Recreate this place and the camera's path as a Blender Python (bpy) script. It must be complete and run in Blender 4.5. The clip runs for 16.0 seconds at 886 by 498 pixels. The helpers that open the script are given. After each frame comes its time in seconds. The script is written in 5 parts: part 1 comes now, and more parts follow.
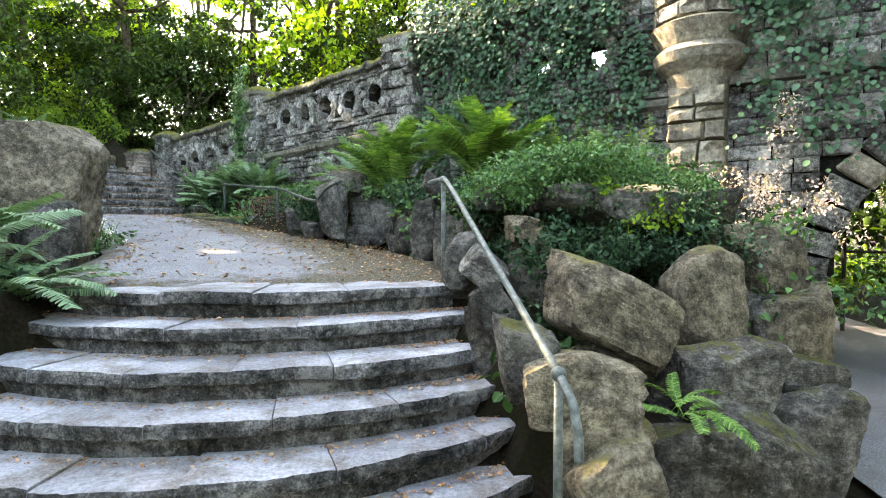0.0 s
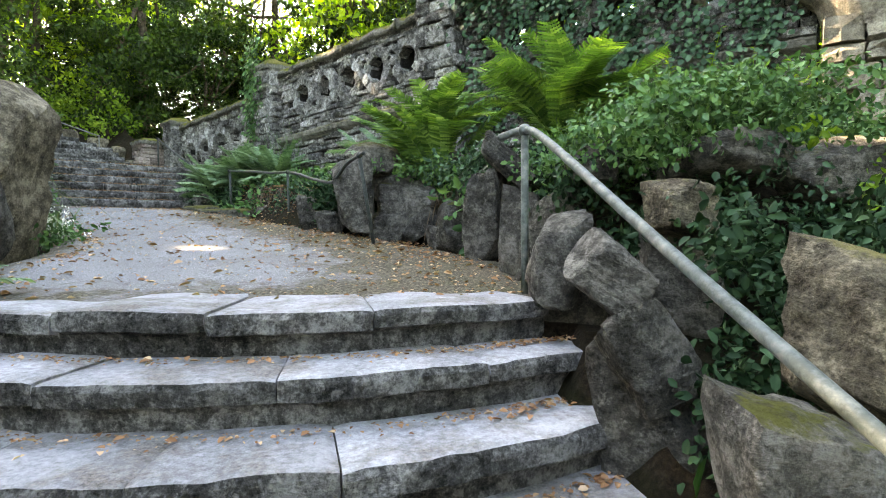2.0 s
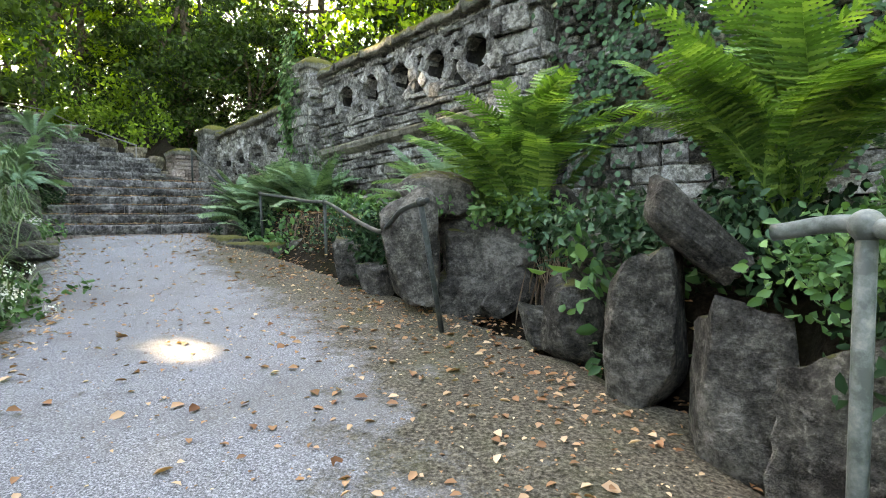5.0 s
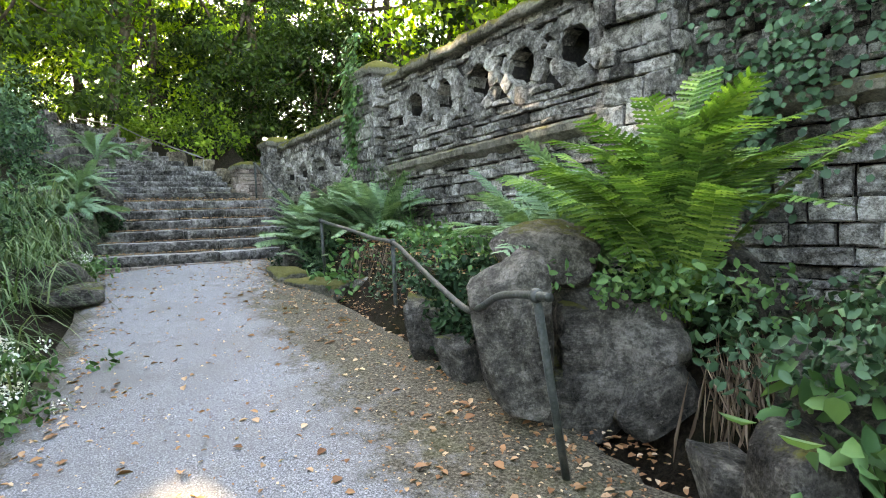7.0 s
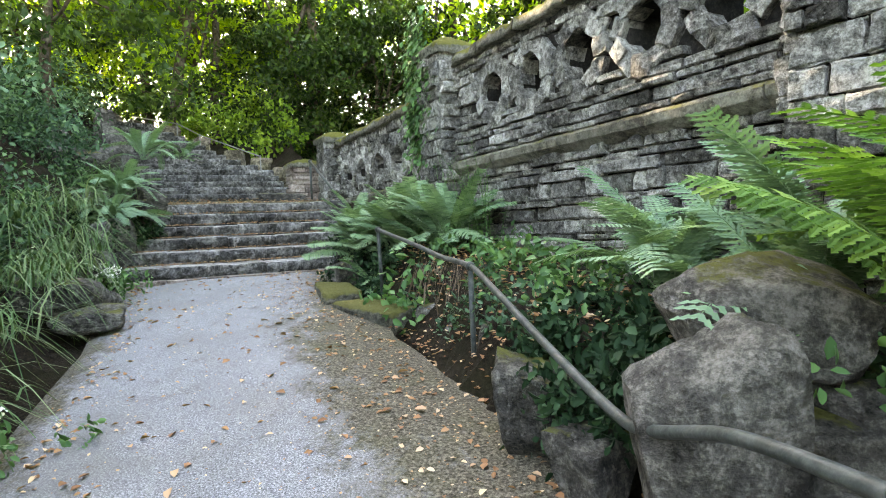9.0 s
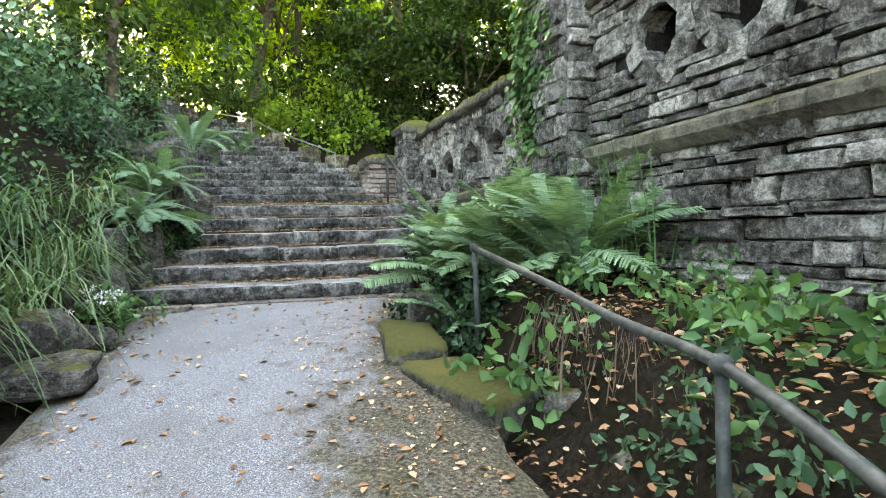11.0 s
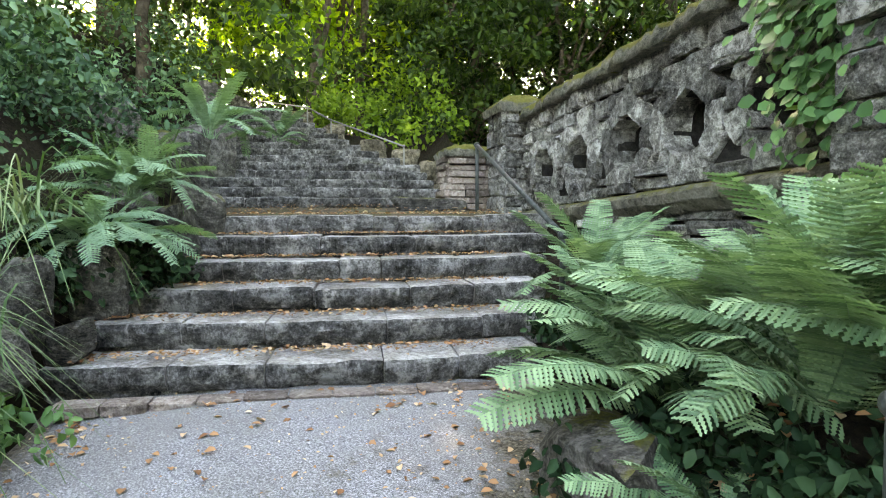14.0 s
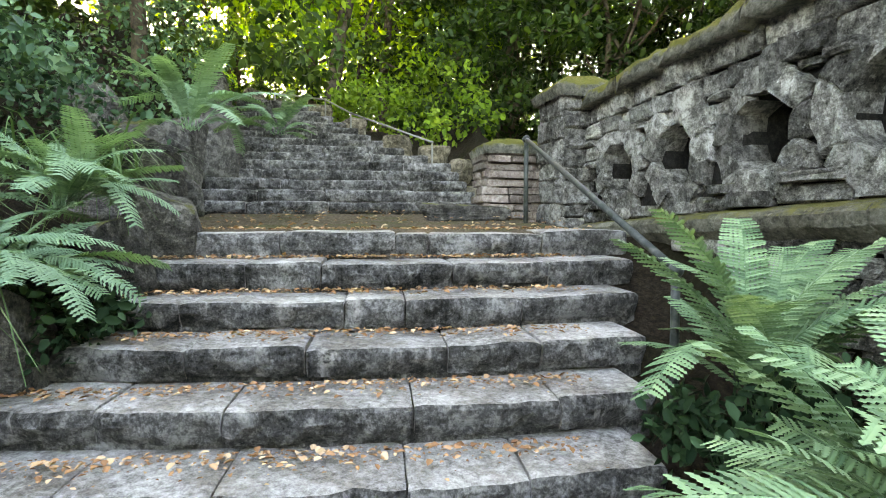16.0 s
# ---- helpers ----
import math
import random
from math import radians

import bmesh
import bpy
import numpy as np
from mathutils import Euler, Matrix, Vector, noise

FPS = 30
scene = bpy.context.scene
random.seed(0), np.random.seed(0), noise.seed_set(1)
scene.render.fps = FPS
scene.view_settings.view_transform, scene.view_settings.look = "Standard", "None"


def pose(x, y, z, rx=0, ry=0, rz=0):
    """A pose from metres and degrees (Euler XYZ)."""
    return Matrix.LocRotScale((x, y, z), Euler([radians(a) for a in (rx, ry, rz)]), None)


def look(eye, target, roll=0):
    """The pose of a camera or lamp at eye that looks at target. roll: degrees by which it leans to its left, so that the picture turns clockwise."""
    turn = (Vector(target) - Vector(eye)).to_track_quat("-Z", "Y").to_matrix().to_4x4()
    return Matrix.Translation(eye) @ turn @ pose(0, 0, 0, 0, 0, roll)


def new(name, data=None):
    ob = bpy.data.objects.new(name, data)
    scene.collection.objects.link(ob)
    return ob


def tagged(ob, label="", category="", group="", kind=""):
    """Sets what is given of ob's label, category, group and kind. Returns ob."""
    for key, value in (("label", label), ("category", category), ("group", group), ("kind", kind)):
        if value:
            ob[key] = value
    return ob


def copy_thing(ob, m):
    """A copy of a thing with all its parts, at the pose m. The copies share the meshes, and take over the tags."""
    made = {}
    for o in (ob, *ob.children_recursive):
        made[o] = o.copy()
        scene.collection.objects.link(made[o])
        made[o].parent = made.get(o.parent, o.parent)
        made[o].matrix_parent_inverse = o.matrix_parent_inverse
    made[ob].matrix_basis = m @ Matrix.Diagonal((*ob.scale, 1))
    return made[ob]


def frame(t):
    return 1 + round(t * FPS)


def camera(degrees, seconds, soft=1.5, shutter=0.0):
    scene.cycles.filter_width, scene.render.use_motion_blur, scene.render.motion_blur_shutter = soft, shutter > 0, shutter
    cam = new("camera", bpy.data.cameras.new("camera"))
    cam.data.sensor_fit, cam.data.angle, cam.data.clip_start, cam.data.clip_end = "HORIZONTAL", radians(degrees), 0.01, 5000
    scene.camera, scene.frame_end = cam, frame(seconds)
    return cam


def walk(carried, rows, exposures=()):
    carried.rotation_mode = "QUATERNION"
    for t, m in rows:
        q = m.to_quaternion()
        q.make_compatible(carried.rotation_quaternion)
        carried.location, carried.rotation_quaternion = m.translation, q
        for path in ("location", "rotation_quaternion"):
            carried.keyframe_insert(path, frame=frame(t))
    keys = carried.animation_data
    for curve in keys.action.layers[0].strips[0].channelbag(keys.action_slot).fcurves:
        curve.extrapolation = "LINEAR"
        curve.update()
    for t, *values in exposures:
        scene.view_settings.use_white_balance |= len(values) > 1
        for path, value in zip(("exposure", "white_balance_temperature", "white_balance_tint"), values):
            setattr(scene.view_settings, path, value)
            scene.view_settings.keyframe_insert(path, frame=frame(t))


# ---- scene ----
cam = camera(77.2, 16.0, 1.05)
ROWS = [
    (0, 0.472, 0.375, 1.782, 4.04, -2.36, 0.29),
    (0.5, 0.368, 0.806, 1.728, 5.33, -2.26, 0.18),
    (1, 0.265, 1.199, 1.721, 5.85, -2.21, 0.21),
    (1.5, 0.188, 1.640, 1.680, 6.26, -2.15, 0.34),
    (2, 0.071, 2.070, 1.661, 6.84, -2.16, 0.38),
    (2.5, -0.036, 2.408, 1.758, 7.19, -2.13, 0.31),
    (3, -0.090, 2.725, 1.776, 7.47, -2.13, 0.33),
    (3.5, -0.139, 2.971, 1.960, 8.89, -2.37, 0.53),
    (4, -0.250, 3.238, 2.027, 9.85, -2.52, 0.50),
    (6.5, -0.753, 4.512, 2.517, 16.72, -3.46, 1.79),
    (7, -0.878, 4.760, 2.603, 18.94, -3.53, 1.95),
    (7.5, -0.928, 4.846, 2.707, 22.05, -3.50, 1.87),
    (8, -1.043, 5.076, 2.706, 23.11, -3.86, 2.34),
    (10.5, -2.297, 7.132, 2.730, 31.41, -2.85, 0.92),
    (11, -2.567, 7.452, 2.753, 33.80, -2.97, 1.18),
    (11.5, -2.866, 7.748, 2.808, 35.06, -2.79, 0.46),
    (12, -3.150, 8.076, 2.819, 35.94, -2.88, 0.52),
    (12.5, -3.493, 8.372, 2.819, 37.81, -2.74, 0.54),
    (13, -3.784, 8.613, 2.882, 38.68, -2.63, 0.40),
    (13.5, -4.048, 8.881, 2.886, 39.15, -2.72, 0.33),
    (14, -4.286, 9.118, 2.908, 40.29, -2.74, 0.30),
    (14.5, -4.563, 9.321, 2.970, 40.82, -2.78, -0.07),
    (15, -4.774, 9.555, 2.969, 41.47, -2.79, -0.13),
    (15.5, -4.945, 9.766, 3.009, 42.35, -2.79, -0.07),
    (16, -5.147, 9.936, 3.037, 42.82, -2.92, -0.04),
]
walk(cam, [(t, pose(x, y, z, 90 + pitch, roll, yaw)) for t, x, y, z, yaw, pitch, roll in ROWS],
     [(0.0, 4.88, 9300, 14), (3.5, 4.78, 10200, 14), (7.0, 4.95, 9750, 15), (11.0, 5.22, 10500, 15), (14.0, 5.3, 10600, 16), (16.0, 5.42, 10900, 16)])

# ---------------------------------------------------------------- light
SUN_EL, SUN_AZ = 36, -62
world = bpy.data.worlds.new("sky")
world.use_nodes = True
scene.world = world
wt = world.node_tree
sky = wt.nodes.new("ShaderNodeTexSky")
sky.sky_type, sky.sun_disc = "NISHITA", False
sky.sun_elevation, sky.sun_rotation = radians(SUN_EL), radians(SUN_AZ)
wt.links.new(sky.outputs[0], wt.nodes["Background"].inputs[0])
wt.nodes["Background"].inputs[1].default_value = 0.15
sun = new("sun", bpy.data.lights.new("sun", "SUN"))
sun.data.energy, sun.data.angle, sun.data.color = 3.0, radians(0.53), (1.0, 0.93, 0.8)
az, el = radians(SUN_AZ), radians(SUN_EL)
sun.matrix_world = look((0, 0, 0), (-math.sin(az) * math.cos(el), -math.cos(az) * math.cos(el), -math.sin(el)))

# ---------------------------------------------------------------- materials


def shader(name, rough=0.85, metal=0.0):
    m = bpy.data.materials.new(name)
    m.use_nodes = True
    n = m.node_tree.nodes["Principled BSDF"]
    n.inputs["Specular IOR Level"].default_value = 0.5 if rough < 0.7 else 0.06
    n.inputs["Roughness"].default_value, n.inputs["Metallic"].default_value = rough, metal
    return m, m.node_tree, n


def node(t, kind, **values):
    n = t.nodes.new(kind)
    for k, v in values.items():
        n.inputs[k].default_value = v
    return n


def noise_tex(t, scale, detail=6, rough=0.6):
    co = t.nodes.new("ShaderNodeNewGeometry")
    n = node(t, "ShaderNodeTexNoise", Scale=scale, Detail=detail, Roughness=rough)
    t.links.new(co.outputs["Position"], n.inputs["Vector"])
    return n.outputs["Fac"]


def ramp(t, fac, stops):
    r = t.nodes.new("ShaderNodeValToRGB")
    while len(r.color_ramp.elements) < len(stops):
        r.color_ramp.elements.new(0.5)
    for e, (p, c) in zip(r.color_ramp.elements, stops):
        e.position, e.color = p, (*c, 1)
    t.links.new(fac, r.inputs[0])
    return r.outputs[0]


def blend(t, fac, a, b, mode="MIX"):
    n = t.nodes.new("ShaderNodeMix")
    n.data_type, n.blend_type = "RGBA", mode
    if isinstance(fac, float):
        n.inputs[0].default_value = fac
    else:
        t.links.new(fac, n.inputs[0])
    for i, c in ((6, a), (7, b)):
        if isinstance(c, tuple):
            n.inputs[i].default_value = (*c, 1)
        else:
            t.links.new(c, n.inputs[i])
    return n.outputs[2]


def maths(t, op, a, b):
    n = t.nodes.new("ShaderNodeMath")
    n.operation = op
    for i, v in ((0, a), (1, b)):
        if isinstance(v, (int, float)):
            n.inputs[i].default_value = v
        else:
            t.links.new(v, n.inputs[i])
    return n.outputs[0]


def relief(t, bsdf, fac, strength, distance):
    b = node(t, "ShaderNodeBump", Strength=strength, Distance=distance)
    t.links.new(fac, b.inputs["Height"])
    t.links.new(b.outputs[0], bsdf.inputs["Normal"])


def upward(t):
    """1 on faces that look up, where moss and dust settle."""
    g, s = t.nodes.new("ShaderNodeNewGeometry"), t.nodes.new("ShaderNodeSeparateXYZ")
    t.links.new(g.outputs["Normal"], s.inputs[0])
    return s.outputs["Z"]


def bedding(t):
    """The thin beds of sandstone, across the stone's own height."""
    co = t.nodes.new("ShaderNodeTexCoord")
    squeeze = node(t, "ShaderNodeMapping", Scale=(2.2, 2.2, 6.5), Rotation=(0.25, 0.2, 0.0))
    t.links.new(co.outputs["Object"], squeeze.inputs["Vector"])
    n = node(t, "ShaderNodeTexNoise", Scale=1.0, Detail=6.0, Roughness=0.65)
    t.links.new(squeeze.outputs[0], n.inputs["Vector"])
    return n.outputs["Fac"]


def stone(name, dark, mid, light, moss=0.0, moss_colour=(0.09, 0.10, 0.02), grain=14.0, each=0.5, bump=0.6, strata=0.0, dust=0.0):
    m, t, p = shader(name, 0.9)
    big, fine, speck = noise_tex(t, 2.3), noise_tex(t, grain * 1.6, 8, 0.72), noise_tex(t, grain * 8, 4, 0.75)
    mixed = maths(t, "ADD", maths(t, "MULTIPLY", big, 0.32), maths(t, "MULTIPLY", fine, 0.44))
    mixed = maths(t, "ADD", mixed, maths(t, "MULTIPLY", speck, 0.24))
    if strata:
        band = bedding(t)
        mixed = maths(t, "ADD", maths(t, "MULTIPLY", mixed, 1 - 0.5 * strata), maths(t, "MULTIPLY", band, 0.5 * strata))
    col = ramp(t, mixed, [(0.415, dark), (0.495, mid), (0.58, light)])
    info = t.nodes.new("ShaderNodeObjectInfo")
    v = maths(t, "ADD", 1 - each / 2, maths(t, "MULTIPLY", info.outputs["Random"], each))
    g = t.nodes.new("ShaderNodeCombineColor")
    for i in range(3):
        t.links.new(v, g.inputs[i])
    col = blend(t, 1.0, col, g.outputs[0], "MULTIPLY")
    # pale lichen
    lichen = ramp(t, noise_tex(t, 16, 8, 0.7), [(0.58, (0, 0, 0)), (0.66, (1, 1, 1))])
    col = blend(t, maths(t, "MULTIPLY", lichen, 0.12 if dust else 0.35), col, tuple(min(0.5, c * 1.7) for c in light))
    if dust:
        # trodden earth left on the tread
        lie = ramp(t, noise_tex(t, 3.2, 9, 0.7), [(0.47, (0, 0, 0)), (0.6, (1, 1, 1))])
        earth = ramp(t, noise_tex(t, 70, 5, 0.75), [(0.4, (0.03, 0.024, 0.017)), (0.62, (0.17, 0.14, 0.11))])
        col = blend(t, maths(t, "MULTIPLY", lie, dust), col, earth)
    if moss:
        where = maths(t, "ADD", maths(t, "MULTIPLY", upward(t), 0.45), maths(t, "MULTIPLY", noise_tex(t, 5.0, 10, 0.7), 0.9))
        mask = ramp(t, where, [(1.0 - 0.45 * moss, (0, 0, 0)), (1.08 - 0.4 * moss, (1, 1, 1))])
        mc = blend(t, noise_tex(t, 40, 4), tuple(c * 0.5 for c in moss_colour), tuple(c * 1.6 for c in moss_colour))
        col = blend(t, mask, col, mc)
    t.links.new(col, p.inputs["Base Color"])
    height = maths(t, "ADD", fine, maths(t, "MULTIPLY", speck, 0.4))
    if strata:
        height = maths(t, "ADD", maths(t, "MULTIPLY", height, 0.6), band)
    relief(t, p, height, min(1.0, bump * 1.3), 0.05)
    return m


def streaked(name, base):
    """The riser stone with pale lime runs down its face and at its joints."""
    m = base.copy()
    m.name = name
    t = m.node_tree
    p = t.nodes["Principled BSDF"]
    old = p.inputs["Base Color"].links[0].from_socket
    g = t.nodes.new("ShaderNodeNewGeometry")
    stretch = node(t, "ShaderNodeMapping", Scale=(9.0, 9.0, 1.3))
    t.links.new(g.outputs["Position"], stretch.inputs["Vector"])
    n = node(t, "ShaderNodeTexNoise", Scale=1.0, Detail=5.0, Roughness=0.6)
    t.links.new(stretch.outputs[0], n.inputs["Vector"])
    mask = ramp(t, n.outputs["Fac"], [(0.6, (0, 0, 0)), (0.68, (1, 1, 1))])
    mask = maths(t, "MULTIPLY", mask, ramp(t, noise_tex(t, 22, 6, 0.7), [(0.42, (0, 0, 0)), (0.56, (1, 1, 1))]))
    t.links.new(blend(t, maths(t, "MULTIPLY", mask, 0.7), old, (0.34, 0.32, 0.30)), p.inputs["Base Color"])
    return m


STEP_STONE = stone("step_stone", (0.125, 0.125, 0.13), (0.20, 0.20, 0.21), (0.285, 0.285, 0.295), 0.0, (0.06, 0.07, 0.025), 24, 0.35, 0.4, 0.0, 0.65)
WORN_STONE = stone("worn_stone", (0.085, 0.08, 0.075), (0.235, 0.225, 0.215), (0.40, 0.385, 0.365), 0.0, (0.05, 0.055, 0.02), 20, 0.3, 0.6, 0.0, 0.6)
# riser stone kept near-black: the shade of upright faces is in its colour
SHADED_RISER = stone("riser_stone", (0.012, 0.012, 0.011), (0.06, 0.058, 0.055), (0.20, 0.195, 0.185), 0.12, (0.05, 0.055, 0.022), 9, 0.5, 1.0)
UPPER_RISER = streaked("upper_riser", SHADED_RISER)
WALL_STONE = stone("wall_stone", (0.02, 0.019, 0.017), (0.11, 0.106, 0.096), (0.32, 0.31, 0.285), 0.12, (0.06, 0.065, 0.02), 12, 1.1, 1.0)
WARM_STONE = stone("warm_stone", (0.055, 0.047, 0.037), (0.14, 0.122, 0.095), (0.26, 0.23, 0.18), 0.08, (0.07, 0.08, 0.02), 10, 0.6)
# mortar core behind the stones, near-black: crevice shade is put into its colour
SHADED_MORTAR = stone("mortar", (0.006, 0.006, 0.005), (0.015, 0.014, 0.013), (0.03, 0.028, 0.026), 0.0, grain=20)
ROCK = stone("rock", (0.012, 0.011, 0.010), (0.05, 0.047, 0.041), (0.15, 0.141, 0.124), 0.3, (0.06, 0.06, 0.017), 9, 0.6, 0.8, 0.3)
BROWN_ROCK = stone("brown_rock", (0.018, 0.015, 0.011), (0.082, 0.07, 0.05), (0.22, 0.19, 0.138), 0.32, (0.10, 0.09, 0.035), 9, 0.4, 0.8, 0.3)
MOSSY = stone("mossy_coping", (0.03, 0.03, 0.024), (0.09, 0.088, 0.07), (0.17, 0.16, 0.13), 0.95, (0.085, 0.082, 0.02), 14, 0.5, 1.0)
KERB_MOSS = stone("mossy_kerb", (0.02, 0.02, 0.016), (0.07, 0.068, 0.055), (0.16, 0.15, 0.12), 0.88, (0.085, 0.082, 0.028), 14, 0.4, 0.8)
BRICK = stone("brick", (0.08, 0.062, 0.052), (0.17, 0.135, 0.115), (0.28, 0.24, 0.21), 0.0, grain=16, each=0.8)


def asphalt():
    m, t, p = shader("asphalt", 0.85)
    speck = ramp(t, noise_tex(t, 130, 5, 0.8), [(0.36, (0.035, 0.035, 0.037)), (0.5, (0.125, 0.124, 0.128)), (0.64, (0.33, 0.328, 0.333))])
    patch = ramp(t, noise_tex(t, 1.3, 8, 0.65), [(0.45, (0, 0, 0)), (0.62, (1, 1, 1))])
    col = blend(t, maths(t, "MULTIPLY", patch, 0.5), speck, (0.10, 0.095, 0.085))
    dirt = t.nodes.new("ShaderNodeAttribute")
    dirt.attribute_name = "dirt"
    where = maths(t, "ADD", dirt.outputs["Fac"], maths(t, "MULTIPLY", maths(t, "SUBTRACT", noise_tex(t, 4.5, 10, 0.8), 0.5), 4.2))
    mask = ramp(t, where, [(0.25, (0, 0, 0)), (0.95, (1, 1, 1))])
    mud = ramp(t, noise_tex(t, 60, 8, 0.75), [(0.38, (0.014, 0.012, 0.008)), (0.5, (0.058, 0.050, 0.036)), (0.64, (0.16, 0.14, 0.105))])
    col = blend(t, mask, col, mud)
    green = maths(t, "MULTIPLY", mask, ramp(t, noise_tex(t, 2.1, 6, 0.7), [(0.5, (0, 0, 0)), (0.64, (1, 1, 1))]))
    col = blend(t, maths(t, "MULTIPLY", green, 0.3), col, (0.05, 0.055, 0.018))
    t.links.new(col, p.inputs["Base Color"])
    relief(t, p, noise_tex(t, 130, 4, 0.8), 0.7, 0.01)
    return m


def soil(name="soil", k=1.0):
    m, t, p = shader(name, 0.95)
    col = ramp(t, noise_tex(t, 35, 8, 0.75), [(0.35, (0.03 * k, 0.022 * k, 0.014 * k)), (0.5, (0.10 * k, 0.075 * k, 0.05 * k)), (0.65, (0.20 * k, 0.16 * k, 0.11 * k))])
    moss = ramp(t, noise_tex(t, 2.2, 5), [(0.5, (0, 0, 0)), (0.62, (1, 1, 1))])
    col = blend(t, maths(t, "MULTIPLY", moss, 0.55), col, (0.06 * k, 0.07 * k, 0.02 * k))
    t.links.new(col, p.inputs["Base Color"])
    relief(t, p, noise_tex(t, 45, 8, 0.8), 0.9, 0.03)
    return m


def leaf(name, a, b, c, through_light=0.35, rough=0.45, gloss=0.1):
    m, t, p = shader(name, rough)
    p.inputs["Specular IOR Level"].default_value = gloss
    g = t.nodes.new("ShaderNodeNewGeometry")
    info = t.nodes.new("ShaderNodeObjectInfo")
    fac = maths(t, "ADD", maths(t, "MULTIPLY", g.outputs["Random Per Island"], 0.75), maths(t, "MULTIPLY", info.outputs["Random"], 0.25))
    fac = maths(t, "ADD", maths(t, "MULTIPLY", fac, 0.7), maths(t, "MULTIPLY", noise_tex(t, 1.5, 3), 0.3))
    col = ramp(t, fac, [(0.15, a), (0.5, b), (0.85, c)])
    t.links.new(col, p.inputs["Base Color"])
    tr = t.nodes.new("ShaderNodeBsdfTranslucent")
    warm = blend(t, 1.0, col, (1.25, 1.35, 0.5), "MULTIPLY")
    t.links.new(warm, tr.inputs["Color"])
    mix = t.nodes.new("ShaderNodeMixShader")
    mix.inputs[0].default_value = through_light
    t.links.new(p.outputs[0], mix.inputs[1])
    t.links.new(tr.outputs[0], mix.inputs[2])
    t.links.new(mix.outputs[0], t.nodes["Material Output"].inputs["Surface"])
    return m


FERN = leaf("fern_leaf", (0.036, 0.08, 0.042), (0.092, 0.165, 0.088), (0.175, 0.265, 0.15), 0.2)
BRIGHT_FERN = leaf("bright_fern_leaf", (0.02, 0.055, 0.013), (0.07, 0.15, 0.034), (0.19, 0.29, 0.075), 0.3)
GREY_FERN = leaf("grey_fern_leaf", (0.07, 0.13, 0.08), (0.11, 0.19, 0.12), (0.15, 0.24, 0.15), 0.3)
IVY = leaf("ivy_leaf", (0.008, 0.024, 0.012), (0.022, 0.055, 0.028), (0.07, 0.135, 0.075), 0.12, 0.4)
# near-black green: deep shade is put into this leaf colour
SHADE_IVY = leaf("deep_ivy_leaf", (0.005, 0.014, 0.007), (0.010, 0.026, 0.012), (0.03, 0.065, 0.03), 0.05, 0.5, 0.04)
SHRUB = leaf("shrub_leaf", (0.014, 0.045, 0.016), (0.045, 0.11, 0.04), (0.12, 0.22, 0.085), 0.25, 0.4)
LIME = leaf("lime_leaf", (0.05, 0.10, 0.015), (0.11, 0.19, 0.025), (0.20, 0.29, 0.045), 0.45)
BANK = leaf("bank_leaf", (0.009, 0.028, 0.013), (0.030, 0.07, 0.032), (0.10, 0.175, 0.08), 0.25, 0.4)
# canopy pair: sunlit and shaded wood is put into the leaf colours
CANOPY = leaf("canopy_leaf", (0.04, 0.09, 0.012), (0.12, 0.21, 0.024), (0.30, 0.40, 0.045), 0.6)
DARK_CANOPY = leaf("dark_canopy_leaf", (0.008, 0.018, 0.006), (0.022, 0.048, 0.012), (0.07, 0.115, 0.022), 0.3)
BLADE = leaf("grass_blade", (0.025, 0.06, 0.022), (0.06, 0.11, 0.045), (0.20, 0.23, 0.13), 0.2)
PALE_BANK = leaf("pale_bank_leaf", (0.014, 0.04, 0.022), (0.045, 0.10, 0.055), (0.13, 0.21, 0.12), 0.25, 0.4)
DRY = leaf("dry_leaf", (0.10, 0.042, 0.02), (0.26, 0.135, 0.07), (0.50, 0.38, 0.26), 0.15, 0.7)
STRAW = leaf("dry_straw", (0.05, 0.034, 0.024), (0.12, 0.085, 0.06), (0.24, 0.185, 0.135), 0.1, 0.8)
PETAL = leaf("pale_petal", (0.55, 0.50, 0.62), (0.70, 0.66, 0.74), (0.8, 0.78, 0.8), 0.3)
BLOSSOM = leaf("pink_blossom", (0.30, 0.20, 0.20), (0.46, 0.35, 0.34), (0.60, 0.50, 0.48), 0.3)
# the ground's soil is a darkened copy, with the shade of beds and hollows
ASPHALT, SOIL, SHADED_SOIL = asphalt(), soil("soil", 0.6), soil("humus", 0.13)


def bark():
    m, t, p = shader("bark", 0.95)
    t.links.new(ramp(t, noise_tex(t, 8, 8, 0.7), [(0.35, (0.02, 0.016, 0.012)), (0.6, (0.08, 0.065, 0.045))]), p.inputs["Base Color"])
    relief(t, p, noise_tex(t, 14, 8), 1.0, 0.05)
    return m


def paint(name="worn_green_paint", k=1.0):
    m, t, p = shader(name, 0.5, 0.0)
    p.inputs["Specular IOR Level"].default_value = 0.15
    worn = ramp(t, noise_tex(t, 18, 8, 0.7), [(0.42, (0.065 * k, 0.08 * k, 0.072 * k)), (0.55, (0.13 * k, 0.15 * k, 0.14 * k)), (0.7, (0.24 * k, 0.24 * k, 0.21 * k))])
    t.links.new(worn, p.inputs["Base Color"])
    relief(t, p, noise_tex(t, 60, 5), 0.4, 0.005)
    return m


BARK, PAINT, DARK_PAINT = bark(), paint("worn_green_paint", 0.6), paint("dark_green_paint", 0.26)
PALE_METAL = shader("pale_metal", 0.5, 0.4)
PALE_METAL[2].inputs["Base Color"].default_value = (0.13, 0.125, 0.11, 1)
PALE_METAL = PALE_METAL[0]

# ---------------------------------------------------------------- helpers of this scene


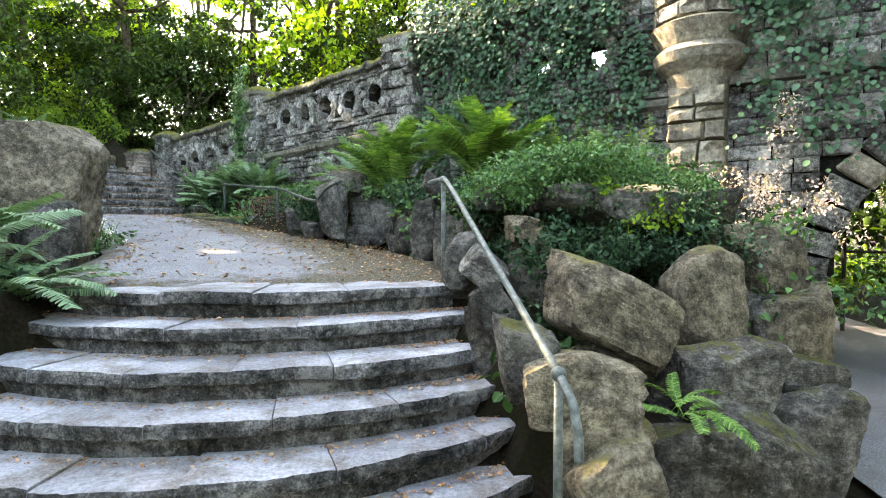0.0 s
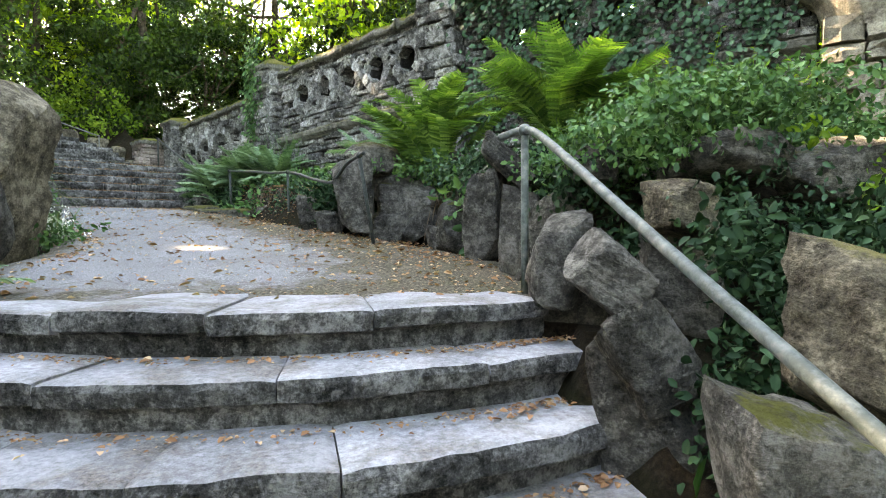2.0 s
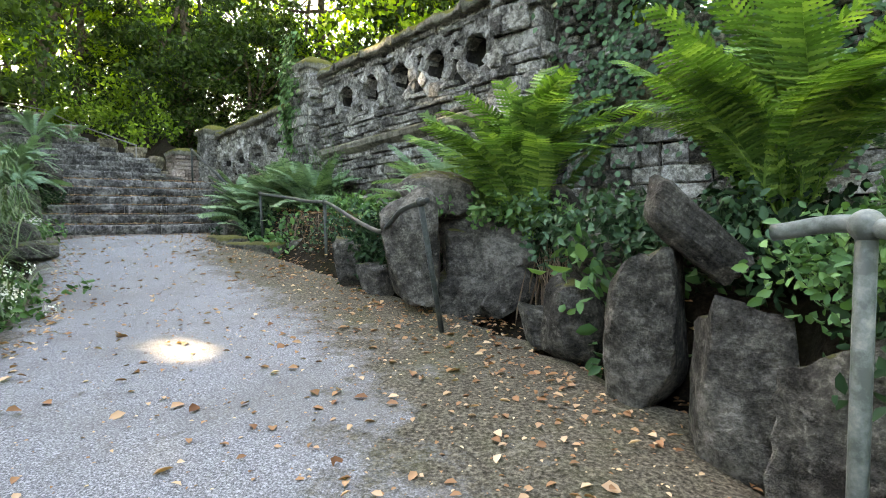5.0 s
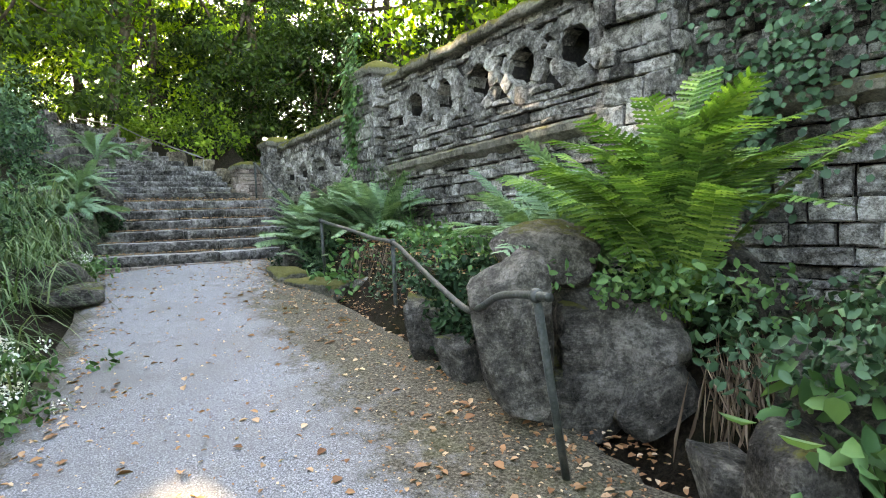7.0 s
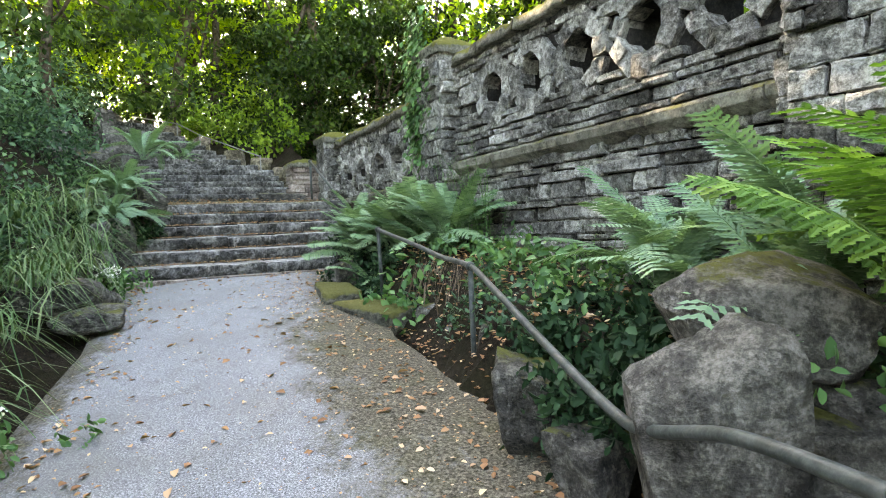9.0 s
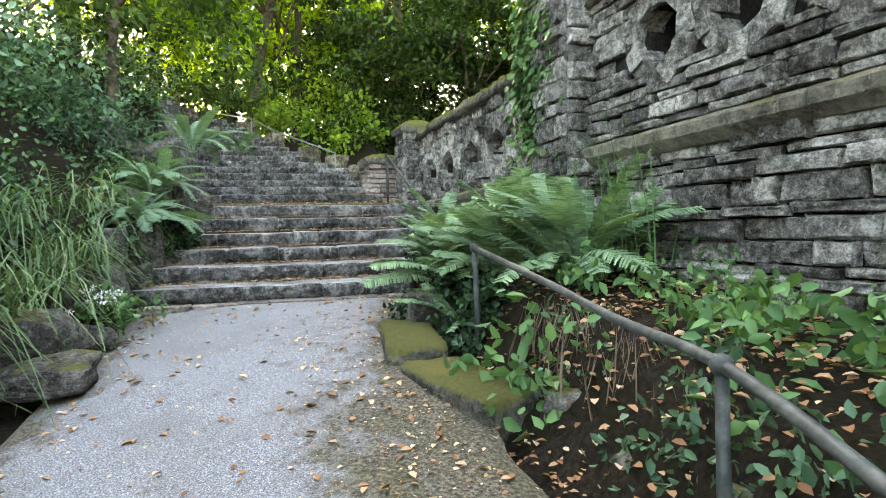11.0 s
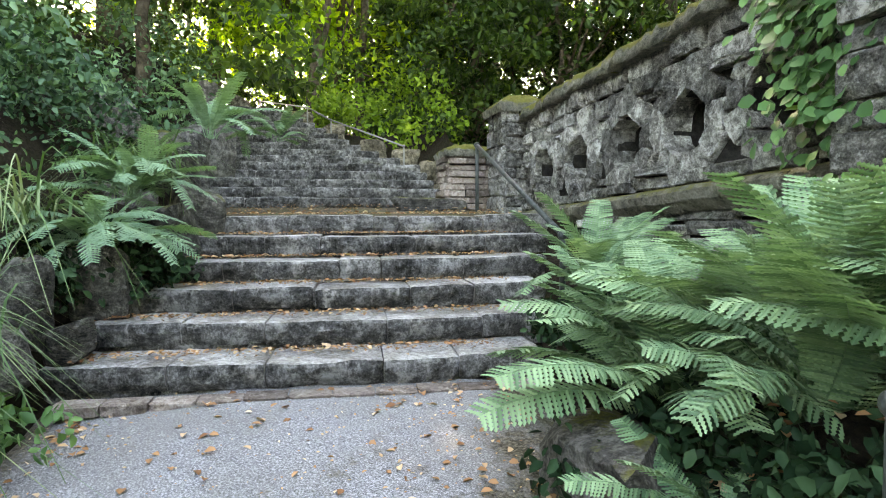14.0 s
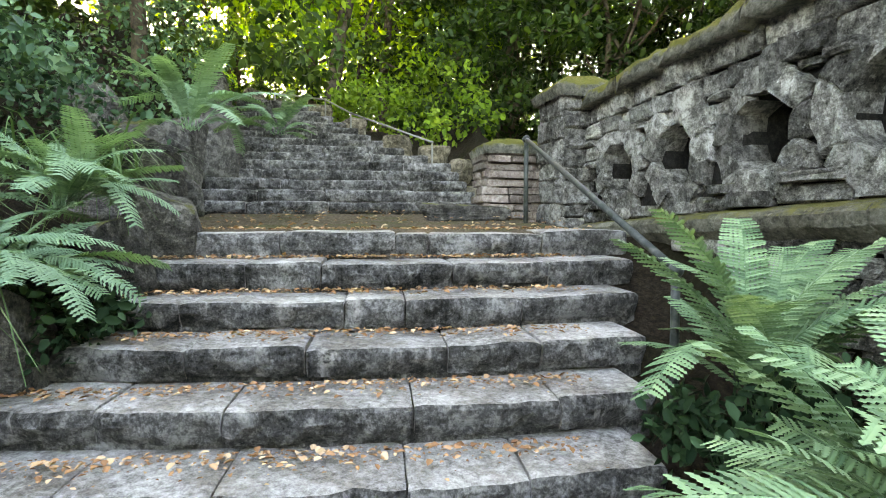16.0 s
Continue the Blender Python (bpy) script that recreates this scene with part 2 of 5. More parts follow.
def mesh_of(bm, name, material, smooth=False):
    me = bpy.data.meshes.new(name)
    bm.to_mesh(me)
    bm.free()
    me.materials.append(material)
    if smooth:
        me.polygons.foreach_set("use_smooth", [True] * len(me.polygons))
    return me


def part(name, bm, material, parent=None, label="", smooth=False):
    me = bm if isinstance(bm, bpy.types.Mesh) else mesh_of(bm, name, material, smooth)
    ob = new(name, me)
    ob.parent = parent
    return tagged(ob, label)


def raw(name, verts, faces, material, smooth=False):
    me = bpy.data.meshes.new(name)
    me.from_pydata(verts, [], faces)
    me.materials.append(material)
    if smooth:
        me.polygons.foreach_set("use_smooth", [True] * len(me.polygons))
    return me


def tube(points, radius, sides=10, taper=None):
    """A bent pipe through the points, closed at both ends."""
    pts = [Vector(p) for p in points]
    verts, faces = [], []
    up = Vector((0.13, 0.21, 0.97))
    for i, p in enumerate(pts):
        d = (pts[min(i + 1, len(pts) - 1)] - pts[max(i - 1, 0)]).normalized()
        a = d.cross(up if abs(d.dot(up)) < 0.95 else Vector((1, 0, 0))).normalized()
        b = d.cross(a)
        r = radius if taper is None else radius + (taper - radius) * i / (len(pts) - 1)
        for k in range(sides):
            w = 2 * math.pi * k / sides
            verts.append(p + (a * math.cos(w) + b * math.sin(w)) * r)
    for i in range(len(pts) - 1):
        for k in range(sides):
            q = i * sides + k
            n = i * sides + (k + 1) % sides
            faces.append((q, n, n + sides, q + sides))
    faces.append(tuple(range(sides))[::-1])
    faces.append(tuple(range(len(verts) - sides, len(verts))))
    return verts, faces


def bent(points, steps=8):
    """A smooth line through the points."""
    p = [Vector(q) for q in points]
    p = [p[0] * 2 - p[1]] + p + [p[-1] * 2 - p[-2]]
    out = []
    for i in range(1, len(p) - 2):
        for k in range(steps):
            t = k / steps
            a, b, c, d = p[i - 1:i + 3]
            out.append(0.5 * (2 * b + (c - a) * t + (2 * a - 5 * b + 4 * c - d) * t * t + (3 * b - a - 3 * c + d) * t ** 3))
    return out + [p[-2]]


# ---------------------------------------------------------------- lie of the land
LINE = [(-1.0, -30, 0.1), (-1.0, -8, 0.19), (-1.0, 2.2, 0.19), (-1.2, 4.4, 1.3), (-2.3, 5.9, 1.42), (-4.1, 8.35, 1.72), (-6.6, 10.8, 2.03),
        (-8.1, 12.1, 2.95), (-10.4, 14.0, 3.12), (-14.3, 16.6, 5.0), (-22, 20, 5.6), (-60, 40, 12)]
SEG = [(np.array(a), np.array(b)) for a, b in zip(LINE, LINE[1:])]


def along(x, y):
    """The height of the walkway nearest to a place, and how far the place lies to its left (minus: right)."""
    best = (1e9, 0, 0)
    for a, b in SEG:
        dx, dy = b[0] - a[0], b[1] - a[1]
        n = math.hypot(dx, dy)
        t = max(0, min(1, ((x - a[0]) * dx + (y - a[1]) * dy) / n / n))
        ex, ey = x - a[0] - t * dx, y - a[1] - t * dy
        d = math.hypot(ex, ey)
        if d < best[0]:
            best = (d, a[2] + t * (b[2] - a[2]), d if dx * ey - dy * ex > 0 else -d)
    return best[1], best[2]


def ease(a, b, x):
    t = max(0, min(1, (x - a) / (b - a)))
    return t * t * (3 - 2 * t)


PIER_B, PIER_A, PIER_C, TOWER = (-7.55, 14.2), (-4.2, 11.87), (-0.72, 9.32), (2.75, 7.35)
WALL_LINE = [(-16, 21), PIER_B, PIER_A, PIER_C, TOWER, (9.5, 3.7)]


def behind_wall(x, y):
    """How far a place lies behind the line of the walls."""
    d = -1e9
    for a, b in zip(WALL_LINE, WALL_LINE[1:]):
        ux, uy = b[0] - a[0], b[1] - a[1]
        n = math.hypot(ux, uy)
        t = ((x - a[0]) * ux + (y - a[1]) * uy) / n / n
        if -0.02 <= t <= 1.02:
            d = max(d, (ux * (y - a[1]) - uy * (x - a[0])) / n)
    return d


def land(x, y):
    z, left = along(x, y)
    bump = noise.noise((x * 0.8, y * 0.8, 3)) * 0.12 + noise.noise((x * 2.7, y * 2.7, 7)) * 0.04
    if left > 0:
        w = 1.45 + 0.3 * ease(9, 12, y) * ease(-9.5, -7, x)
        e = left - w
        if e < 0:
            h = z - (0.16 if y > 4.9 else 0.3)
        else:
            h = z - 0.1 + 1.05 * ease(0, 1.4, e) + 0.42 * max(0, e - 1.0) - 0.25 * max(0, e - 9)
            h = max(h, z) + bump * min(1, e)
            if y < 4.0:
                h = z + (h - z) * ease(-6, 3.5, y)
    else:
        w = 1.1 if y < 11.2 else 1.8
        if y < 5.6:
            w = float(np.interp(y, [3.4, 4.6, 5.6], [1.95, 1.5, 1.1]))
        e = -left - w
        rise = float(np.interp(y, [5.0, 7.9, 8.7], [0.9, 0.9, 0.1]))
        if e < 0:
            h = z - (0.16 - 0.11 * ease(-0.5, -0.1, e) if y > 4.9 else 0.42)
            if y < 5.6 - math.sqrt(10.24 - min(2.6, abs(x + 1.6)) ** 2) + 0.08:
                h = 0.17
        else:
            h = z - (0.05 if y > 5 else 0.1) + (0.53 if y > 5 else -0.35) * ease(rise, rise + 0.5, e) + bump * min(1, e)
        if x > 0.9 and y < 7.6:
            low = 0.02 + 0.25 * ease(2.8, 1.4, x)
            h = h + (low - h) * ease(1.1, 2.3, x + 0.25 * max(0, 3.5 - y))
        elif y < 2.2:
            h = min(h, 0.17)
    if x > 2.2 and y > 2:
        h = min(h, 0.05 + bump * 0.2)
    # the earth bank that carries the trailing shrub, with a hollow before it
    mound = ease(5.15, 5.45, y) * ease(2.85, 2.4, x) * ease(0.25, 0.6, x) * ease(7.6, 7.0, y)
    if mound > 0:
        h = max(h, 1.95 * mound)
    b = behind_wall(x, y)
    if b > 0 and x < 2.8:
        h = h + (3.15 - h) * ease(0.25, 0.5, b)
    return h

# ---------------------------------------------------------------- ground and path


def ground_sheet():
    near = np.concatenate([[-400, -200, -100, -60], np.arange(-40, -16, 1.5), np.arange(-16, 6, 0.2), np.arange(6, 24, 1.5), [40, 80, 200, 400]])
    deep = np.concatenate([[-400, -200, -100, -60], np.arange(-30, 0, 1.5), np.arange(0, 20, 0.2), np.arange(20, 45, 1.5), [60, 100, 200, 400]])
    verts = []
    for y in deep:
        for x in near:
            verts.append((x, y, min(land(x, y), 14)))
    n = len(near)
    faces = [(j * n + i, j * n + i + 1, j * n + n + i + 1, j * n + n + i) for j in range(len(deep) - 1) for i in range(n - 1)]
    ob = new("ground", raw("ground", verts, faces, SHADED_SOIL, True))
    tagged(ob, "brown soil and leaf litter of the wooded banks", "ground", kind="structure")


LEFT = [(-2.95, 4.35), (-3.25, 5.4), (-3.6, 6.3), (-4.3, 7.1), (-5.65, 8.45), (-7.2, 9.75), (-7.75, 10.15)]
RIGHT = [(0.24, 4.86), (-0.12, 5.98), (-0.78, 6.92), (-1.52, 7.6), (-3.2, 9.0), (-4.5, 10.0), (-5.95, 11.65)]
RISE = [1.285, 1.415, 1.5, 1.58, 1.76, 1.93, 2.035]


def path_point(s, u):
    """A point of the sloping path: s along it from 0 to 6, u across it from left to right."""
    i = min(5, int(s))
    f = s - i
    lx, ly = (LEFT[i][k] + f * (LEFT[i + 1][k] - LEFT[i][k]) for k in (0, 1))
    rx, ry = (RIGHT[i][k] + f * (RIGHT[i + 1][k] - RIGHT[i][k]) for k in (0, 1))
    z = RISE[i] + f * (RISE[i + 1] - RISE[i])
    x, y = lx + u * (rx - lx), ly + u * (ry - ly)
    return x, y, z + 0.02 * math.sin(math.pi * u) + noise.noise((x * 1.5, y * 1.5, 0)) * 0.015


def path_sheet(name, u0, u1, lift, material, label, ragged):
    verts, faces, dirt, ns, nu = [], [], [], 90, 30
    for j in range(ns + 1):
        s = 6 * j / ns
        for i in range(nu + 1):
            a = u0 + ragged * noise.noise((s * 2.2, 1.7, 0)) if u0 > 0 else u0
            b = u1 + ragged * noise.noise((s * 5.2, 9.1, 0))
            edge = min(i, nu - i) / nu
            x, y, z = path_point(s, a + (b - a) * i / nu)
            u = i / nu
            dirt.append(1.15 * ease(0.5, 0.8, u) * ease(6.0, 3.8, s) + 0.9 * ease(0.8, 0.97, u) + 0.95 * ease(0.14, 0.02, u) + 0.85 * ease(0.55, 0.1, s))
            verts.append((x, y, z + lift * min(1, edge * 6) - (0.02 if edge == 0 else 0)))
    n = nu + 1
    faces = [(j * n + i, j * n + i + 1, j * n + n + i + 1, j * n + n + i) for j in range(ns) for i in range(nu)]
    me = raw(name, verts, faces, material, True)
    me.attributes.new("dirt", "FLOAT", "POINT").data.foreach_set("value", dirt)
    return tagged(new(name, me), label, "path", kind="structure")


ground_sheet()
path_sheet("path", -0.05, 1.05, 0.012, ASPHALT, "worn grey asphalt path with soil and litter along its edges", 0.045)
lower = raw("lower_path", [(2.6, -4, 0.075), (5.4, -4, 0.075), (7.4, 14, 0.09), (3.4, 14, 0.09)], [(0, 1, 2, 3)], ASPHALT)
tagged(new("lower_path", lower), "grey asphalt path leading under the bridge", "path", kind="structure")

# ---------------------------------------------------------------- steps


def slab_mesh(edge, z0, z1, seed, depth, top, face=SHADED_RISER):
    """A step stone between places on its front edge, with a rough rounded nose."""
    n, m = len(edge), 9
    if top is STEP_STONE:
        # a thick slab lying proud of the rubble course under it
        prof = [(0.075, 0.0), (0.062, 0.3), (0.05, 0.44), (0.004, 0.52), (0.0, 0.84), (0.012, 0.97), (0.045, 1.0), (0.2, 1.0), (depth, 1.0)]
    else:
        prof = [(0.035, 0.0), (0.012, 0.3), (0.0, 0.6), (0.002, 0.85), (0.014, 0.97), (0.05, 1.0), (0.14, 1.0), (0.3, 1.0), (depth, 1.0)]
    verts = []
    for i, (x, y, nx, ny) in enumerate(edge):
        end = min(i, n - 1 - i) == 0
        for k, (d, h) in enumerate(prof):
            z = z0 + (z1 - z0) * h
            r = noise.noise((x * 7, y * 7, z * 9 + seed)) * (0.018 if top is STEP_STONE else 0.03) + noise.noise((x * 19, y * 19, z * 25)) * 0.015 + min(0, noise.noise((x * 4.3, y * 4.3, seed + 9)) + 0.25) * -0.06 * (1 if k in (3, 4, 5) else 0.3)
            if k > 5:
                r *= 0.2
            d2 = d + r + (0.012 if end and k < 6 else 0)
            sag = noise.noise((x * 2.5, y * 2.5, seed)) * 0.012 - (0.008 if end and k > 3 else 0)
            verts.append((x + nx * d2, y + ny * d2, z + (sag if k > 2 else 0)))
    faces = [(i * m + k, (i + 1) * m + k, (i + 1) * m + k + 1, i * m + k + 1) for i in range(n - 1) for k in range(m - 1)]
    faces += [tuple(k for k in range(m))[::1], tuple((n - 1) * m + k for k in range(m))[::-1]]
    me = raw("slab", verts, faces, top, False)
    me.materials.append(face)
    # front faces take the darker riser material, shade included in its colour
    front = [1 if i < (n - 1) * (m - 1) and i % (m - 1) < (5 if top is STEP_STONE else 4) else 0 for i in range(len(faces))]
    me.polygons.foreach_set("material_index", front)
    return me


def step(parent, curve, z0, z1, cuts, depth, seed, top=STEP_STONE):
    """One step: a dark riser course behind, and its stones in front, each an object."""
    line = [curve(u) for u in np.linspace(cuts[0], cuts[-1], 17)]
    verts, faces = [], []
    for x, y, nx, ny in line:
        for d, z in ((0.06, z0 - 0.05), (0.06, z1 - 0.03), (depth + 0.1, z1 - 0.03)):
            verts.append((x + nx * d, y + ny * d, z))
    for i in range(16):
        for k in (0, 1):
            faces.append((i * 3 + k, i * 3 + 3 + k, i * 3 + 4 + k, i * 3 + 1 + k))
    bed = part("step", raw("step", verts, faces, SHADED_RISER), None, parent)
    for a, b in zip(cuts, cuts[1:]):
        gap = 0.0035 * (1 if b > a else -1)
        pts = [curve(u) for u in np.linspace(a + gap, b - gap, 19)]
        me = slab_mesh(pts, z0 + random.uniform(0.0, 0.03), z1 + random.uniform(-0.008, 0.006), seed + a, depth, top, SHADED_RISER if top is STEP_STONE else UPPER_RISER)
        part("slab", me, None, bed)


def lower_curve(y0, r=3.2):
    def at(x):
        d = max(-2.6, min(2.75, x + 1.6))
        w = math.sqrt(r * r - d * d)
        return x, y0 + r - w, -d / r, w / r
    return at


lower_stairs = tagged(new("stone_stairs"), "curved flight of worn grey sandstone steps with dark risers", "stairs")
FIRST = [(2.42, 0.19, 0.38), (2.75, 0.38, 0.57), (3.08, 0.57, 0.76), (3.40, 0.76, 0.95), (3.78, 0.95, 1.135), (4.12, 1.135, 1.325)]
CUTS = [[-3.1, -2.3, -1.5, -0.6, 0.2, 1.0], [-3.1, -2.2, -1.65, -0.95, -0.25, 0.5, 0.95], [-3.1, -2.0, -1.3, -0.65, 0.0, 0.85],
        [-3.0, -2.25, -1.62, -1.0, -0.42, 0.7], [-3.0, -2.1, -1.58, -0.74, 0.0, 0.52], [-2.95, -1.82, -1.15, -0.49, 0.27]]
for k, (y0, z0, z1) in enumerate(FIRST):
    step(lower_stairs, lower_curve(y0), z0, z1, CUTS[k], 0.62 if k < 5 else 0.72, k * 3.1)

UP = Vector((-0.755, 0.656, 0))
ACROSS = Vector((0.656, 0.755, 0))
FOOT = Vector((-6.78, 10.66, 0))


def upper_curve(o, bow):
    def at(u):
        p = o + ACROSS * u + UP * (bow * (u - 0.4) ** 2)
        return p.x, p.y, UP.x, UP.y
    return at


upper_stairs = tagged(new("stone_stairs"), "flight of six worn dark grey stone steps strewn with leaves", "stairs")
for k in range(6):
    left, right = -1.12 + 0.075 * k, 1.5 + 0.12 * k
    cuts = sorted([left, right] + [left + (right - left) * (q + random.uniform(-0.06, 0.06)) for q in (0.2, 0.42, 0.6, 0.8)])
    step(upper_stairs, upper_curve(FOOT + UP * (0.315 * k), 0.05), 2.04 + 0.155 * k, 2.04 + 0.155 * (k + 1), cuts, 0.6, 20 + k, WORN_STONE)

# the small landing between the flights
corner = [FOOT + UP * 1.75 + ACROSS * -1.0, FOOT + UP * 1.75 + ACROSS * 2.0, FOOT + UP * 5.4 + ACROSS * 1.6, FOOT + UP * 5.2 + ACROSS * -1.4]
verts, faces = [], []
for j in range(25):
    for i in range(25):
        a, b = corner[0].lerp(corner[1], i / 24), corner[3].lerp(corner[2], i / 24)
        p = a.lerp(b, j / 24)
        verts.append((p.x, p.y, 2.955 + 0.19 * j / 24 + noise.noise((p.x * 4, p.y * 4, 0)) * 0.02))
faces = [(j * 25 + i, j * 25 + i + 1, j * 25 + 26 + i, j * 25 + 25 + i) for j in range(24) for i in range(24)]
tagged(new("landing", raw("landing", verts, faces, SOIL, True)), "gravelly brown landing between the two upper flights", "landing", kind="structure")

top_stairs = tagged(new("stone_stairs"), "long narrowing flight of dark mossy stone steps up the bank", "stairs")
EYE_END, YAW_END = Vector((-5.15, 9.94, 0)), 42.8


def bearing(slope, far):
    """A place at a distance ahead of the walk's end, by the tangent of its angle to the right."""
    w = radians(YAW_END) - math.atan(slope)
    return EYE_END + Vector((-math.sin(w), math.cos(w), 0)) * far


for k in range(15):
    far = 6.55 + 0.335 * k
    ls = np.interp(far, [6.5, 8.6, 11.2], [-0.46, -0.372, -0.368])
    rs = np.interp(far, [6.5, 7.9, 8.8, 11.2], [0.075, 0.015, -0.10, -0.26])
    a, b = bearing(ls, far), bearing(rs, far)
    d = (b - a).normalized()
    n = Vector((-d.y, d.x, 0))

    def row(u, a=a, b=b, n=n):
        p = a.lerp(b, u)
        return p.x, p.y, n.x, n.y
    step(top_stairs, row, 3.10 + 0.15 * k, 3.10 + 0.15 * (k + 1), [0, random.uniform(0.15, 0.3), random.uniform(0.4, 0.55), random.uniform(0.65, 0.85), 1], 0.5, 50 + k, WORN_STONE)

# ---------------------------------------------------------------- walls
rng = random.Random(7)


def block_mesh(name, material, seed, rough=0.05):
    """A hewn stone of unit size: chamfered, with an uneven face towards -y. Its origin is its lower left front corner."""
    r = random.Random(seed)
    xs, zs = [0.0, 0.05, 0.45, 0.95, 1.0], [0.0, 0.07, 0.55, 0.93, 1.0]
    verts, faces = [], []
    for j, z in enumerate(zs):
        for i, x in enumerate(xs):
            rim = i in (0, 4) or j in (0, 4)
            y = 0.12 if rim else r.uniform(-rough, rough)
            verts.append((x + r.uniform(-0.035, 0.035), y, z + r.uniform(-0.07, 0.07)))
    faces += [(j * 5 + i, j * 5 + i + 1, j * 5 + i + 6, j * 5 + i + 5) for j in range(4) for i in range(4)]
    for c in ((0, 0), (4, 0), (4, 4), (0, 4)):
        v = verts[c[1] * 5 + c[0]]
        verts.append((v[0], 1.0, v[2]))
    faces += [(25, 26, 4, 3, 2, 1, 0), (26, 27, 24, 19, 14, 9, 4), (27, 28, 20, 21, 22, 23, 24), (28, 25, 0, 5, 10, 15, 20)]
    return raw(name, verts, faces, material)


BLOCKS = [block_mesh("stone", WALL_STONE, s, 0.07) for s in range(9)]
WARM_BLOCKS = [block_mesh("stone", WARM_STONE, s + 40, 0.06) for s in range(5)]
BRICKS = [block_mesh("brick", BRICK, s + 70, 0.03) for s in range(4)]


def put_block(parent, frame_of, x, z, w, h, d, proud, meshes=BLOCKS, turn=0.0):
    ob = part(meshes[0].name, rng.choice(meshes), None, parent)
    ob.matrix_basis = frame_of @ Matrix.Translation((x, -proud, z)) @ Matrix.Rotation(turn, 4, "Y") @ Matrix.Diagonal((w, d, h, 1))
    return ob


def placed(p, q):
    d = math.atan2(q[1] - p[1], q[0] - p[0])
    return Matrix.Translation((p[0], p[1], 0)) @ Matrix.Rotation(d, 4, "Z"), math.hypot(q[0] - p[0], q[1] - p[1])


def box_faces(verts, faces, x0, x1, y0, y1, z0, z1, slope=0.0):
    b = len(verts)
    verts += [(x, y, z + slope * x) for z in (z0, z1) for x, y in ((x0, y0), (x1, y0), (x1, y1), (x0, y1))]
    faces += [tuple(b + i for i in f) for f in ((0, 1, 5, 4), (1, 2, 6, 5), (2, 3, 7, 6), (3, 0, 4, 7), (4, 5, 6, 7), (3, 2, 1, 0))]


def courses(parent, m, length, z0, z1, slope, heights, widths, holes=(), rx=0.165, rz=0.175, meshes=BLOCKS, skip=None):
    z = z0
    while z < z1 - 0.03:
        h = min(rng.uniform(*heights), z1 - z)
        if z1 - z - h < 0.04:
            h = z1 - z
        x = -rng.uniform(0, 0.1)
        while x < length:
            w = rng.uniform(*widths) * (1 if h > 0.1 else 1.4)
            a, b = max(x, 0), min(x + w, length)
            cx, cz = (a + b) / 2, z + h / 2
            clear = all(((cx - hx) / (rx + 0.09 + (b - a) / 2)) ** 2 + ((cz - hz) / (rz + 0.09 + h / 2)) ** 2 > 1 for hx, hz in holes)
            if b - a > 0.05 and clear and not (skip and skip(cx, cz)):
                put_block(parent, m, a + 0.006, z + 0.005 + slope * cx, b - a - 0.012, h - 0.01, 0.16, rng.uniform(0.0, 0.065), meshes)
            x += w
        z += h


def parapet_wall(name, p, q, label, base, course, top, slope, holes, hz):
    """A rubble wall: a core with real openings, hewn stones before it, a string course and a mossy coping."""
    m, length = placed(p, q)
    wall = tagged(new(name), label, "wall", kind="structure")
    wall.matrix_basis = m
    one = Matrix.Identity(4)
    verts, faces = [], []
    lo, hi = hz - 0.175, hz + 0.175
    box_faces(verts, faces, 0, length, 0.03, 0.40, base - 0.6, lo, slope)
    box_faces(verts, faces, 0, length, 0.03, 0.40, hi, top, slope)
    x = 0
    for h in list(holes) + [None]:
        e = length if h is None else h - 0.165
        box_faces(verts, faces, x, e, 0.03, 0.40, lo, hi, slope)
        x = e if h is None else h + 0.165
    part("core", raw("core", verts, faces, SHADED_MORTAR), None, wall)
    courses(wall, one, length, base, course - 0.06, slope, (0.05, 0.19), (0.14, 0.46))
    # the string course: a row of long projecting stones
    x = 0
    while x < length:
        w = min(rng.uniform(0.7, 1.2), length - x)
        verts, faces = [], []
        n = 12
        for i in range(n + 1):
            for dy, dz in ((0.03, -0.10), (-0.04, -0.09), (-0.115, -0.03), (-0.125, 0.03), (-0.10, 0.055), (0.03, 0.085)):
                k = noise.noise((x + i * w / n * 5, dy * 40, dz * 40 + base)) * 0.014
                xx = x + 0.004 + (w - 0.008) * i / n
                verts.append((xx, dy + k, course + dz + k + slope * xx))
        faces = [(i * 6 + k, i * 6 + 6 + k, i * 6 + 7 + k, i * 6 + 1 + k) for i in range(n) for k in range(5)]
        faces += [tuple(range(6))[::-1], tuple(n * 6 + k for k in range(6))]
        part("string_course", raw("string_course", verts, faces, STRING), None, wall)
        x += w
    at = [(h, hz) for h in holes]
    courses(wall, one, length, course + 0.08, top, slope, (0.05, 0.14), (0.10, 0.30), at)
    # stones set round every opening
    for hx, _ in at:
        n = 11
        for k in range(n):
            w = 2 * math.pi * (k + 0.3 * rng.random()) / n
            s = rng.uniform(0.12, 0.16)
            put_block(wall, one @ Matrix.Translation((hx + 0.245 * math.cos(w), 0, hz + slope * hx + 0.265 * math.sin(w))) @ Matrix.Rotation(-w + rng.uniform(-0.3, 0.3), 4, "Y"),
                      -s * 0.55, -s * 0.62, s * 1.1, s * 1.25, 0.2, rng.uniform(0.015, 0.045))
    x = 0
    while x < length:
        w = min(rng.uniform(0.5, 0.9), length - x)
        coping(wall, x, w, top, slope)
        x += w
    return wall


